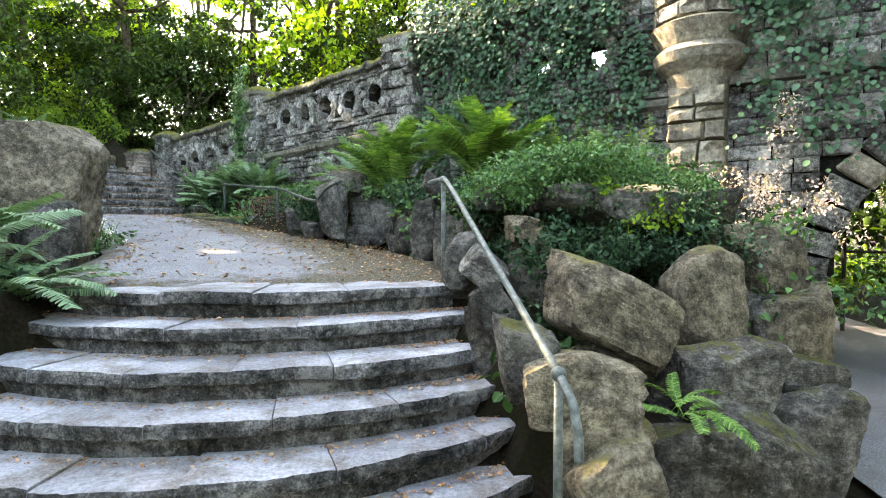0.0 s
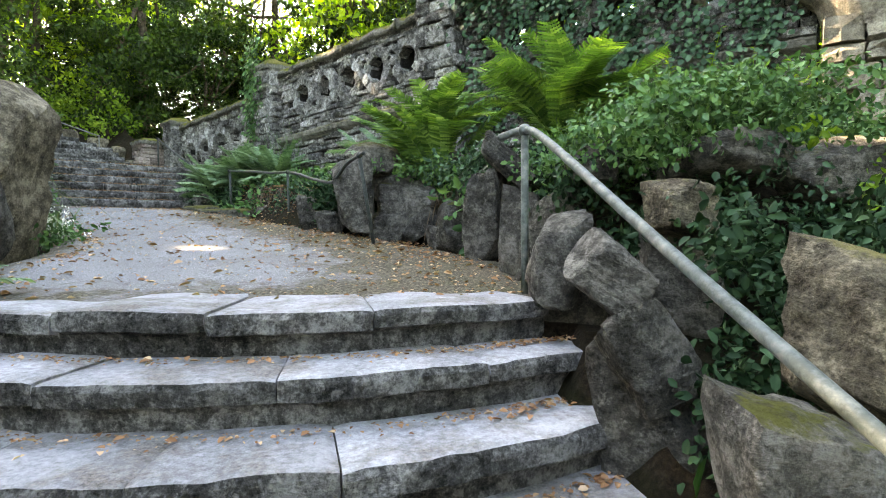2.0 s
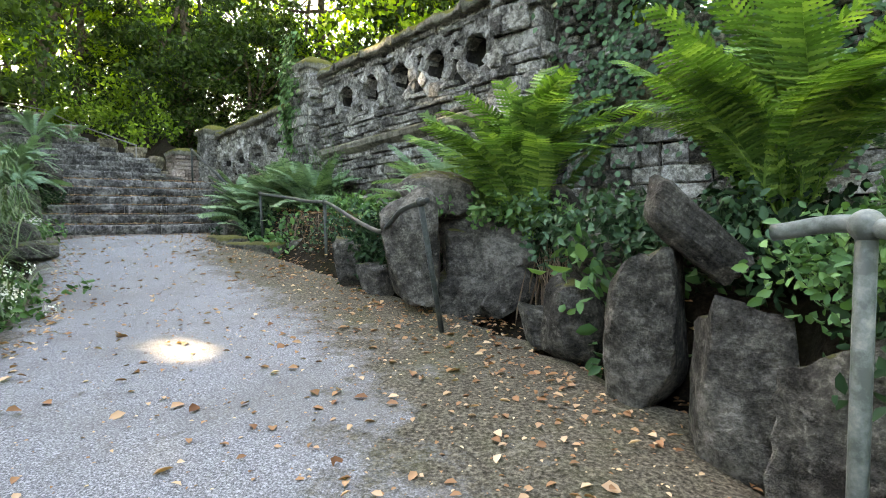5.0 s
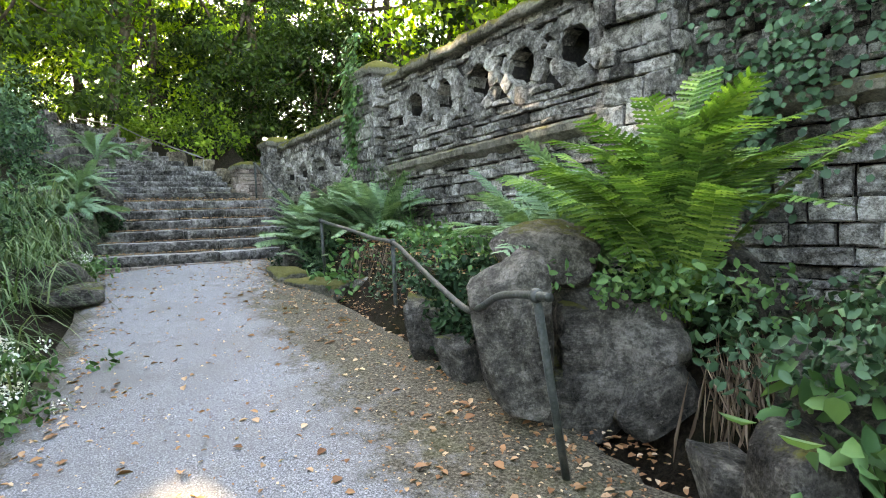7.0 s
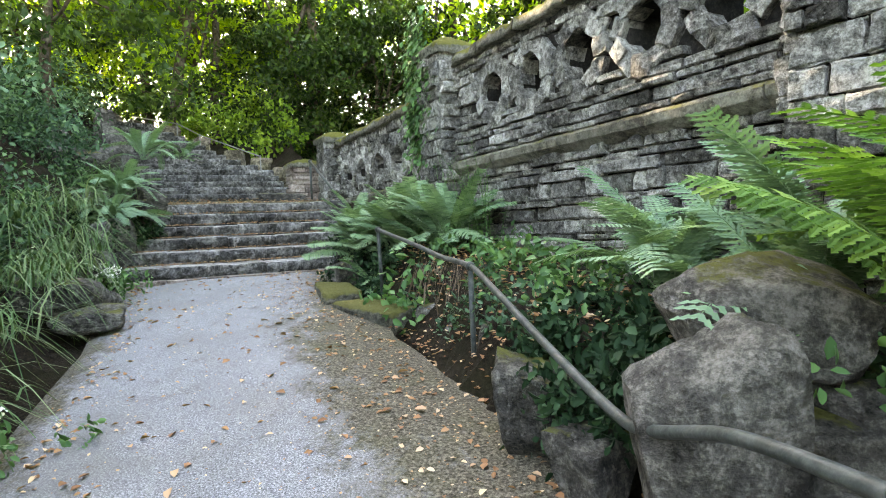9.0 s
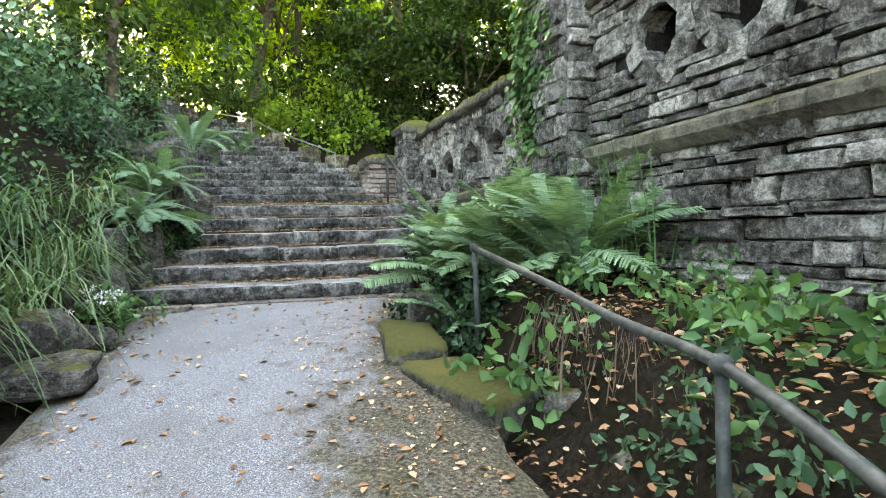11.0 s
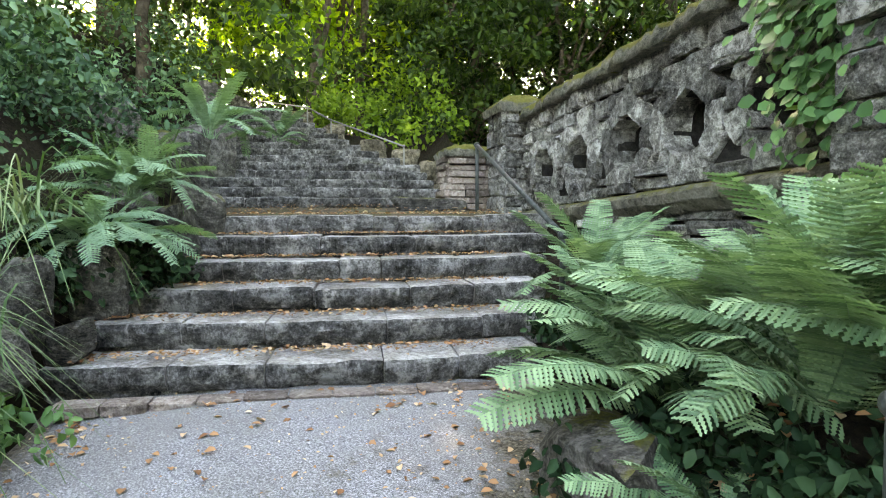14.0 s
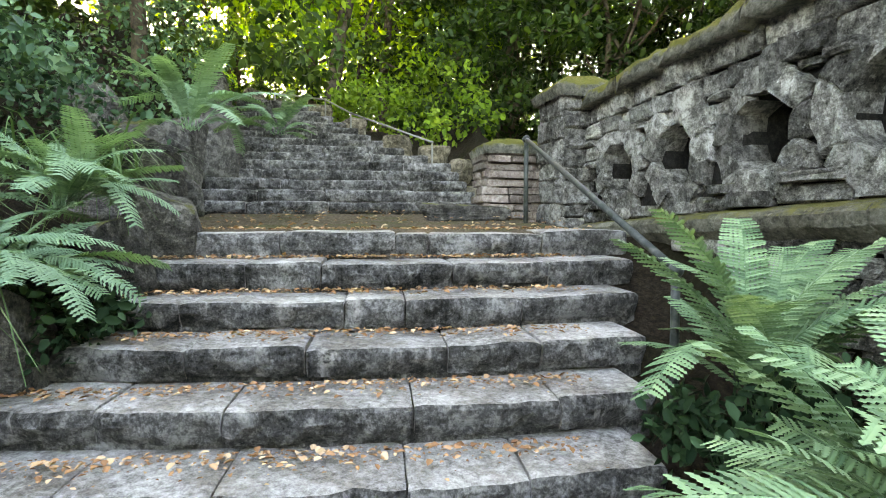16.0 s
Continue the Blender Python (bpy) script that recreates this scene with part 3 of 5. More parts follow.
def coping(wall, x, w, top, slope):
    verts, n, m = [], 10, 9
    for i in range(n + 1):
        xx = x + 0.006 + (w - 0.012) * i / n
        for k in range(m):
            a = math.pi * k / (m - 1)
            y, z = 0.2 - 0.31 * math.cos(a), 0.165 * math.sin(a) ** 0.5
            r = noise.noise((xx * 6, y * 9, z * 9)) * 0.035 + noise.noise((xx * 17, y * 21, z * 21)) * 0.022
            verts.append((xx, y - r, top - 0.02 + z + r + slope * xx))
    faces = [(i * m + k, i * m + m + k, i * m + m + 1 + k, i * m + 1 + k) for i in range(n) for k in range(m - 1)]
    faces += [tuple(range(m))[::-1], tuple(n * m + k for k in range(m))]
    faces += [(i * m, i * m + m - 1, i * m + 2 * m - 1, i * m + m) for i in range(n)]
    part("coping_stone", raw("coping_stone", verts, faces, MOSSY, True), None, wall)


STRING = stone("string_stone", (0.04, 0.037, 0.03), (0.10, 0.095, 0.075), (0.17, 0.16, 0.13), 0.5, (0.09, 0.085, 0.03), 8, 0.4, 1.0)
parapet_wall("wall_upper", PIER_B, PIER_A, "dark rubble parapet wall with oval openings and mossy coping", 2.3, 2.93, 3.93, 0.045, [0.73, 1.38, 2.05, 2.68, 3.32], 3.38)
parapet_wall("wall_middle", PIER_A, PIER_C, "dark coursed rubble wall with oval openings and mossy coping", 1.9, 3.22, 4.36, 0.03, [0.98, 1.6, 2.25, 2.9, 3.55], 3.90)
parapet_wall("wall_bridge", PIER_C, TOWER, "ivy-grown rubble wall of the bridge with oval openings", 0.9, 3.25, 4.75, 0.0, [1.0, 1.6, 2.25, 3.05], 3.98)


def pier(p, q, w, base, top, label, peak, meshes=BLOCKS, course=(0.1, 0.2)):
    """A square pier of stacked stones, turned along the wall from p to q, with a cap."""
    m, _ = placed(p, q)
    t = tagged(new("stone_pier"), label, "pier")
    t.matrix_basis = m
    verts, faces = [], []
    h = w / 2 - 0.03
    box_faces(verts, faces, -h, h, -h, h, base - 0.6, top)
    part("core", raw("core", verts, faces, SHADED_MORTAR), None, t)
    for side in range(4):
        r = Matrix.Rotation(side * math.pi / 2, 4, "Z") @ Matrix.Translation((-w / 2, -w / 2, 0))
        courses(t, r, w, base, top, 0, course, (0.16, 0.4), meshes=meshes)
    n, verts = 9, []
    for j in range(n):
        for i in range(n):
            x, y = (i / (n - 1) - 0.5), (j / (n - 1) - 0.5)
            e = max(abs(x), abs(y)) * 2
            z = peak * (1 - e ** 2) + 0.03
            k = noise.noise((x * 5 + p[0], y * 5, 0)) * 0.03
            verts.append((x * (w + 0.14), y * (w + 0.14), top + z + k))
    faces = [(j * n + i, j * n + i + 1, j * n + n + i + 1, j * n + n + i) for j in range(n - 1) for i in range(n - 1)]
    rim = [i for i in range(n)] + [j * n + n - 1 for j in range(1, n)] + [n * n - 1 - i for i in range(1, n)] + [j * n for j in range(n - 2, 0, -1)]
    b = len(verts)
    verts += [(verts[i][0] * 0.93, verts[i][1] * 0.93, top - 0.05) for i in rim]
    faces += [(rim[k], b + k, b + (k + 1) % len(rim), rim[(k + 1) % len(rim)]) for k in range(len(rim))]
    part("cap", raw("cap", verts, faces, MOSSY, True), None, t)
    return t


pier(PIER_B, PIER_A, 0.46, 2.6, 4.08, "grey rubble end pier with a mossy pointed cap", 0.14)
pier(PIER_A, PIER_C, 0.46, 1.9, 4.55, "grey rubble pier with a mossy cap between wall sections", 0.16)
pier(PIER_C, TOWER, 0.55, 1.5, 4.72, "tall grey rubble pier where the ivy begins", 0.1)
pier((-8.45, 14.45), (-8.0, 14.1), 0.52, 2.9, 3.72, "low pillar of thin reddish-grey bricks with a mossy cap", 0.09, BRICKS, (0.07, 0.085))

# ---------------------------------------------------------------- the round tower and the bridge arch
tower = tagged(new("bridge_turret"), "round corbelled stone turret on a buttress, partly ivy-grown", "turret")
tower.matrix_basis = Matrix.Translation((3.0, 7.1, 0))
prof = [(0.0, 3.25), (0.28, 3.25), (0.36, 3.5), (0.48, 3.62), (0.52, 3.72), (0.44, 3.8), (0.52, 3.95), (0.55, 4.03), (0.49, 4.08), (0.49, 7.5), (0.0, 7.5)]
verts, faces, n = [], [], 28
for r, z in prof:
    for k in range(n):
        w = 2 * math.pi * k / n
        rr = r - 0.03 if z > 4.05 else r
        verts.append((rr * math.cos(w), rr * math.sin(w), z))
faces = [(j * n + k, j * n + (k + 1) % n, j * n + n + (k + 1) % n, j * n + n + k) for j in range(len(prof) - 1) for k in range(n)]
part("drum", raw("drum", verts, faces, WARM_STONE), None, tower)
z = 4.08
while z < 6.4:
    h = rng.uniform(0.12, 0.24)
    k, off = 11, rng.random()
    for i in range(k):
        w = 2 * math.pi * (i + off) / k
        put_block(tower, Matrix.Rotation(w, 4, "Z"), -0.14, z, 0.275, h - 0.015, 0.3, 0.5, BLOCKS if rng.random() < 0.7 else WARM_BLOCKS)
    z += h
z = 0.3
while z < 3.25:
    h = rng.uniform(0.16, 0.3)
    f = Matrix.Rotation(-0.5, 4, "Z")
    cut = rng.uniform(0.2, 0.4)
    put_block(tower, f, -0.3, z, cut, h - 0.012, 0.5, 0.32, WARM_BLOCKS)
    put_block(tower, f, -0.3 + cut + 0.01, z, 0.59 - cut, h - 0.012, 0.5, 0.30, WARM_BLOCKS)
    z += h

m, length = placed((3.1, 7.1), (9.5, 3.6))
bridge = tagged(new("wall_arch"), "rubble bridge wall with a wide stone arch over the lower path", "bridge", kind="structure")
bridge.matrix_basis = m
AX, AZ, AR = 3.3, 0.9, 2.15
verts, faces = [], []
xs = np.linspace(0, length, 60)
for a, b in zip(xs, xs[1:]):
    d = abs((a + b) / 2 - AX)
    foot = AZ + math.sqrt(AR * AR - d * d) if d < AR else -0.3
    box_faces(verts, faces, a, b, 0.05, 2.2, foot, 7.2)
part("core", raw("core", verts, faces, SHADED_MORTAR), None, bridge)


def in_arch(x, z):
    return math.hypot(x - AX, max(0, z - AZ)) < AR + 0.38


courses(bridge, Matrix.Identity(4), 6.2, 0.1, 3.35, 0, (0.12, 0.22), (0.2, 0.5), skip=in_arch)
courses(bridge, Matrix.Identity(4), 6.2, 3.5, 6.2, 0, (0.12, 0.24), (0.2, 0.55))
for k in range(26):
    w = math.pi * (k + 0.5) / 26
    f = Matrix.Translation((AX + AR * math.cos(w), 0, AZ + AR * math.sin(w))) @ Matrix.Rotation(-w + math.pi / 2, 4, "Y")
    put_block(bridge, f, -0.125, 0.0, 0.25, 0.38, 0.5, rng.uniform(0.05, 0.09), WARM_BLOCKS if rng.random() < 0.4 else BLOCKS)
verts, faces = [], []
box_faces(verts, faces, 0.0, 6.2, -0.10, 0.06, 3.36, 3.5)
part("string_course", raw("string_course", verts, faces, STRING), None, bridge)

# ---------------------------------------------------------------- rocks


def rock_mesh(name, material, seed):
    """A sandstone boulder one metre across: a block broken along flat faces, with worn arrises and stepped beds."""
    r = random.Random(seed)
    axes = [Vector(v) for v in ((1, 0, 0), (-1, 0, 0), (0, 1, 0), (0, -1, 0), (0, 0, 1), (0, 0, -1))]
    planes = [((v + Vector((r.gauss(0, 0.16), r.gauss(0, 0.16), r.gauss(0, 0.12)))).normalized(), r.uniform(0.5, 0.62)) for v in axes]
    for _ in range(7):
        v = Vector((r.gauss(0, 1), r.gauss(0, 1), r.gauss(0, 0.8))).normalized()
        planes.append((v, r.uniform(0.52, 0.72)))
    bm = bmesh.new()
    bmesh.ops.create_icosphere(bm, subdivisions=4, radius=1)
    off = Vector((seed * 3.1, seed * 1.7, 0))
    for v in bm.verts:
        d = v.co.normalized()
        # a soft minimum over the faces rounds the arrises a little
        near = sorted(h / max(1e-3, d.dot(n)) for n, h in planes if d.dot(n) > 0.05)
        k = near[0] - (0.02 * math.exp(-(near[1] - near[0]) * 25) if len(near) > 1 else 0)
        p = d * k
        bed = noise.noise(Vector((p.x * 0.7, p.y * 0.7, p.z * 9)) + off)
        k += round(bed * 3) / 3 * 0.022 * (1 - abs(d.z)) + noise.noise(p * 2.6 + off) * 0.05 + noise.noise(p * 7 + off) * 0.025 + noise.noise(p * 17 + off) * 0.01
        v.co = d * k
    low = Vector(min(v.co[i] for v in bm.verts) for i in range(3))
    high = Vector(max(v.co[i] for v in bm.verts) for i in range(3))
    for v in bm.verts:
        v.co = Vector((v.co[i] - (low[i] + high[i]) / 2) / (high[i] - low[i]) for i in range(3))
    me = mesh_of(bm, name, material, True)
    me.set_sharp_from_angle(angle=radians(32))
    return me


ROCKS = [rock_mesh("rock", ROCK, s) for s in range(8)]
BROWN_ROCKS = [rock_mesh("rock", BROWN_ROCK, s + 20) for s in range(5)]
RLABEL = "weathered grey sandstone boulder, mossy on top, in the rockery"
BLABEL = "sunlit brown sandstone boulder with mossy top in the rockery"


def rock(x, y, z, sx, sy, sz, turn=0, lean=0, roll=0, brown=False, kind=None, label="", group="rockery boulders"):
    meshes = BROWN_ROCKS if brown else ROCKS
    ob = new("rock", meshes[kind % len(meshes)] if kind is not None else rng.choice(meshes))
    ob.matrix_basis = pose(x, y, z, lean, roll, turn) @ Matrix.Diagonal((sx, sy, sz, 1))
    return tagged(ob, label or (BLABEL if brown else RLABEL), "rock", group)


# beside the curved flight and along the path: place, width, height, turn, tilt, and whether brown
ROCKERY = [
    (1.22, 3.69, 1.26, 0.91, 0.51, 6, 26, 1),
    (0.95, 3.20, 0.95, 0.61, 0.41, 6, 10, 1),
    (0.71, 3.38, 1.07, 0.36, 0.48, 6, 0, 0),
    (2.03, 4.38, 1.24, 0.64, 0.81, 6, 4, 1),
    (1.75, 5.08, 1.94, 0.83, 0.39, 6, 0, 0),
    (0.77, 4.47, 1.73, 0.29, 0.25, 6, 10, 1),
    (0.54, 5.27, 2.02, 0.30, 0.25, 6, 0, 0),
    (0.30, 4.75, 1.52, 0.27, 0.48, 6, 5, 0),
    (0.50, 4.48, 1.46, 0.38, 0.32, 6, 28, 0),
    (0.56, 4.12, 1.16, 0.30, 0.52, 6, -28, 0),
    (0.05, 6.05, 2.13, 0.50, 0.20, 9, 40, 0),
    (-1.34, 7.08, 2.01, 0.47, 0.83, 17, -10, 0),
    (-1.25, 7.34, 2.38, 0.51, 0.38, 17, 12, 0),
    (-0.80, 7.39, 1.95, 0.72, 0.38, 17, 2, 0),
    (-0.70, 7.14, 1.70, 0.40, 0.23, 17, -35, 0),
    (-1.05, 7.25, 1.68, 0.49, 0.40, 17, 0, 0),
    (-0.27, 7.25, 2.24, 0.42, 0.15, 17, 55, 0),
    (0.11, 6.73, 2.06, 0.40, 0.19, 17, 40, 0),
    (-0.55, 7.02, 1.57, 0.27, 0.27, 17, 0, 0),
    (1.95, 3.85, 0.82, 0.61, 0.57, 4, 0, 0),
    (1.85, 3.53, 0.46, 0.59, 0.66, 4, 10, 0),
    (1.02, 3.13, 0.69, 0.40, 0.65, 4, 5, 1),
    (1.27, 3.34, 0.61, 0.30, 0.33, 4, 0, 1),
    (1.09, 2.93, 0.59, 0.49, 0.37, 4, -15, 1),
    (2.89, 4.73, 1.02, 0.66, 0.71, 4, 8, 1),
    (2.78, 4.94, 1.43, 0.49, 0.54, 4, 0, 1),
    (2.74, 4.50, 0.71, 0.67, 0.34, 4, 4, 0),
    (2.64, 4.18, 0.35, 0.54, 0.75, 4, 0, 0),
    (2.65, 5.04, 1.67, 0.66, 0.28, 4, 4, 1),
    (2.73, 4.81, 0.73, 0.43, 1.11, 4, 0, 0),
]
for k, (x, y, z, w, h, turn, tilt, tan) in enumerate(ROCKERY):
    if 11 <= k <= 16:
        x, y, w, h = x - 0.1, y + 0.36, w * (0.86 if k == 11 else 1.08), h * (0.98 if k == 11 else 1.08)
    rock(x, y, z, w, min(w, h) * 0.4 + 0.18, h, turn, 0, tilt, bool(tan), k, "large slanting brown boulder with a sunlit mossy face" if k == 0 else
         "dark overhanging boulder under the trailing shrub" if k == 4 else "slanting slab of pale sandstone propped above the path" if k == 10 else
         "upright pale sandstone boulder behind the leaning post" if k == 11 else "flat dark slab bridging a hollow in the rockery" if k == 13 else "")
# stones that carry the others, set back in the hollows
for x, y, z, sx, sy, sz, k in ((1.15, 5.2, 2.0, 0.7, 0.5, 0.3, 3), (2.3, 5.25, 1.9, 0.6, 0.5, 0.35, 5), (1.2, 3.85, 0.75, 0.7, 0.4, 0.8, 1), (1.7, 4.1, 0.6, 0.6, 0.5, 0.9, 2), (2.2, 4.6, 0.6, 0.6, 0.5, 0.9, 6),
                               (0.62, 4.2, 0.9, 0.4, 0.4, 0.8, 4), (0.4, 4.95, 1.35, 0.4, 0.35, 0.6, 0), (0.15, 5.75, 1.6, 0.35, 0.35, 0.65, 2), (-0.1, 6.2, 1.7, 0.4, 0.35, 0.8, 7), (0.32, 5.4, 1.6, 0.3, 0.3, 0.6, 1),
                               (-0.4, 6.75, 1.65, 0.35, 0.3, 0.55, 3), (1.55, 3.3, 0.45, 0.5, 0.4, 0.6, 5), (2.25, 3.9, 0.3, 0.6, 0.5, 0.6, 0), (-0.95, 7.75, 1.9, 0.8, 0.4, 0.7, 4), (-0.15, 7.1, 1.85, 0.6, 0.4, 0.6, 6), (0.84, 4.72, 1.45, 0.36, 0.4, 0.6, 2)):
    rock(x, y, z, sx, sy, sz, 37 * k, 0, 6, False, k)
rock(-1.85, 8.0, 1.7, 0.36, 0.3, 0.34, 60, 0, 0, False, 5)
rock(-2.15, 8.25, 1.85, 0.42, 0.38, 0.45, 10, 0, 0, False, 2)
rock(-2.6, 9.02, 1.85, 0.34, 0.3, 0.36, 90, 0, 0, False, 4)
rock(-3.0, 9.42, 1.86, 0.32, 0.3, 0.3, 30, 0, 0, False, 6)
rock(-3.4, 9.82, 1.92, 0.34, 0.3, 0.32, 0, 0, 0, False, 7)
rock(-5.0, 10.86, 2.08, 0.62, 0.4, 0.36, -35, 0, 0, False, 3)
KLABEL = "long kerb stone covered in yellow-green moss beside the path"
for x, y, z, a, b, c, w in ((-4.78, 10.34, 1.90, 0.92, 0.34, 0.26, -46), (-4.06, 9.86, 1.83, 0.8, 0.36, 0.26, -24)):
    ob = rock(x, y, z, a * 0.95, b * 0.95, c, w, 0, 0, False, 2, KLABEL, "mossy kerb stones")
    ob.scale = (a * 1.05, b * 1.1, c * 1.05)
    bm = bmesh.new()
    bmesh.ops.create_cube(bm, size=1)
    bmesh.ops.subdivide_edges(bm, edges=bm.edges, cuts=11, use_grid_fill=True)
    for v in bm.verts:
        q = sum(abs(k * 2) ** 7 for k in v.co) ** (1 / 7)
        n = noise.noise(v.co * 3 + Vector((x, y, 0))) * 0.09 + noise.noise(v.co * 9) * 0.035
        v.co *= (1 + n) / max(q, 0.3)
    ob.data = mesh_of(bm, "rock", KERB_MOSS, True)
# left of the walk
rock(-4.3, 5.85, 2.1, 1.3, 1.0, 1.75, 20, 0, 14, True, 3, "tall grey boulder with orange-brown moss beside the path")
rock(-3.75, 5.6, 1.62, 0.62, 0.5, 0.9, 60, 0, -10, False, 5, "cracked grey boulder beside the path")
rock(-3.35, 4.6, 1.25, 0.7, 0.6, 0.7, 30, 0, 0, False, 3)
rock(-6.55, 8.75, 2.12, 0.75, 0.4, 0.36, 40, 0, 0, False, 2, "flat grey slab at the foot of the planted bank", "bank stones")
rock(-6.15, 8.72, 1.92, 0.6, 0.36, 0.24, 44, 0, 0, False, 4, "flat grey slab at the foot of the planted bank", "bank stones")
rock(-6.75, 9.28, 1.98, 0.3, 0.24, 0.24, 20, 0, 0, False, 1, "", "bank stones")
rock(-7.5, 9.65, 2.2, 0.45, 0.4, 0.5, 20, 0, 0, False, 5, "", "bank stones")
rock(-7.72, 9.85, 2.52, 0.32, 0.2, 0.5, 50, 0, 6, False, 6, "upright grey slab at the foot of the bank", "bank stones")
rock(-7.62, 10.05, 2.3, 0.26, 0.24, 0.26, 0, 0, 0, False, 7, "", "bank stones")
rock(-8.0, 10.35, 2.5, 0.4, 0.36, 0.6, 40, 0, 0, False, 1, "", "bank stones")
rock(-8.25, 10.85, 2.75, 0.4, 0.4, 0.6, 10, 0, 0, False, 3, "", "bank stones")
rock(-8.55, 11.2, 3.0, 0.45, 0.4, 0.5, 70, 0, 0, False, 0, "", "bank stones")
for slope, far, z, a, b, c, kind in ((-0.66, 4.9, 3.15, 0.7, 0.4, 0.3, 2), (-0.52, 5.4, 3.35, 0.42, 0.4, 0.75, 5), (-0.56, 5.9, 3.75, 0.7, 0.5, 0.5, 0), (-0.45, 5.8, 3.25, 0.2, 0.2, 0.4, 6),
                                     (-0.47, 6.6, 3.7, 0.4, 0.4, 1.0, 3), (-0.40, 7.6, 4.05, 0.45, 0.5, 1.5, 4), (-0.41, 8.6, 4.6, 0.5, 0.5, 1.1, 1), (-0.62, 6.5, 4.0, 0.6, 0.5, 0.8, 7)):
    p = bearing(slope, far)
    rock(p.x, p.y, z, a, b, c, 40 * kind, 0, 5, False, kind, "mossy grey boulder edging the long flight", "boulders edging the flight")
for slope, far, z, a, c, kind in ((0.03, 8.3, 3.75, 0.5, 0.4, 2), (-0.02, 8.9, 4.0, 0.5, 0.5, 5), (-0.08, 9.6, 4.3, 0.6, 0.4, 6), (-0.16, 10.3, 4.7, 0.5, 0.4, 1), (-0.22, 11.4, 5.15, 0.6, 0.4, 3),
                                  (-0.34, 12.2, 5.45, 0.6, 0.6, 0), (-0.28, 12.4, 5.4, 0.5, 0.45, 4), (0.06, 7.3, 3.3, 0.3, 0.4, 7)):
    p = bearing(slope, far)
    rock(p.x, p.y, z, a, a * 0.8, c, 50 * kind, 0, 0, True, kind, "pale brown boulder beside the long flight", "boulders edging the flight")
p = bearing(0.04, 5.1)
rock(p.x, p.y, 3.10, 0.92, 0.3, 0.22, 48, 0, 0, False, 2, "long weathered stone block lying on the landing", "landing block")

# a row of bricks along the foot of the upper flight
edging = tagged(new("brick_edging"), "row of worn red-brown bricks along the foot of the steps", "edging")
f = Matrix(((ACROSS.x, UP.x, 0, 0), (ACROSS.y, UP.y, 0, 0), (0, 0, 1, 0), (0, 0, 0, 1)))
for k in range(11):
    o = FOOT + UP * -0.12 + ACROSS * (-0.95 + 0.215 * k)
    ob = part("brick", rng.choice(BRICKS), None, edging)
    ob.matrix_basis = Matrix.Translation((o.x, o.y, 2.0)) @ f @ Matrix.Diagonal((0.205, 0.12, 0.055 + rng.uniform(-0.006, 0.006), 1))

# ---------------------------------------------------------------- handrails


def rail_thing(label, runs, posts, material=PAINT, r=0.0195):
    t = tagged(new("handrail"), label, "handrail")
    for pts in runs:
        part("rail", raw("rail", *tube(pts, r, 12), material, True), None, t)
    for a, b in posts:
        post = part("post", raw("post", *tube([a, Vector(a).lerp(Vector(b), 0.5), b], r * 1.02, 12), material, True), None, t)
        bm = bmesh.new()
        bmesh.ops.create_uvsphere(bm, u_segments=14, v_segments=9, radius=r * 1.75)
        bmesh.ops.translate(bm, vec=b, verts=bm.verts)
        part("joint", bm, material, post, smooth=True)
    return t


low = (0.80, 2.78, 1.14)
rail_thing("worn green-grey pipe handrail down the curved steps", [bent([(0.02, 5.12, 2.15), (0.15, 5.0, 2.165), (0.24, 4.68, 2.06), (0.52, 3.75, 1.6), low, (0.845, 2.6, 1.0), (0.85, 2.55, 0.85)])],
           [((0.15, 5.02, 1.25), (0.15, 5.0, 2.165)), ((0.80, 2.8, 0.3), low)])
rail_thing("worn dark green pipe handrail with a dipped middle run", [bent([(-1.16, 6.70, 2.30), (-1.22, 6.78, 2.295), (-1.42, 7.06, 2.25), (-1.60, 7.31, 2.145), (-1.72, 7.48, 2.125), (-2.10, 8.02, 2.215), (-2.45, 8.50, 2.32), (-2.75, 8.92, 2.39), (-3.1, 9.25, 2.42), (-3.5, 9.63, 2.478), (-4.3, 10.38, 2.58)])],
           [((-1.14, 7.0, 1.42), (-1.22, 6.78, 2.295)), ((-2.73, 8.9, 1.6), (-2.75, 8.92, 2.39)), ((-4.3, 10.42, 1.85), (-4.3, 10.38, 2.58))], DARK_PAINT, 0.0165)
rail_thing("dark green pipe handrail beside the end pier", [[(-7.83, 13.86, 3.72), (-6.05, 12.42, 2.82)]], [((-7.83, 13.86, 2.85), (-7.83, 13.86, 3.72)), ((-6.05, 12.42, 2.2), (-6.05, 12.42, 2.82))], DARK_PAINT)
q = [bearing(s, d) for s, d in ((0.11, 6.9), (-0.02, 8.3), (-0.165, 9.6), (-0.21, 10.6), (-0.30, 11.6))]
zs = [3.75, 4.2, 4.85, 5.27, 5.55]
tops = [(p.x, p.y, z) for p, z in zip(q, zs)]
rail_thing("thin pale pipe handrail beside the long flight", [tops[1:]], [((x, y, z - 0.85), (x, y, z)) for x, y, z in tops[1:]], PALE_METAL, 0.014)

# ---------------------------------------------------------------- plants
gen = np.random.default_rng(5)


def unit(v):
    return v / np.maximum(1e-9, np.linalg.norm(v, axis=-1, keepdims=True))


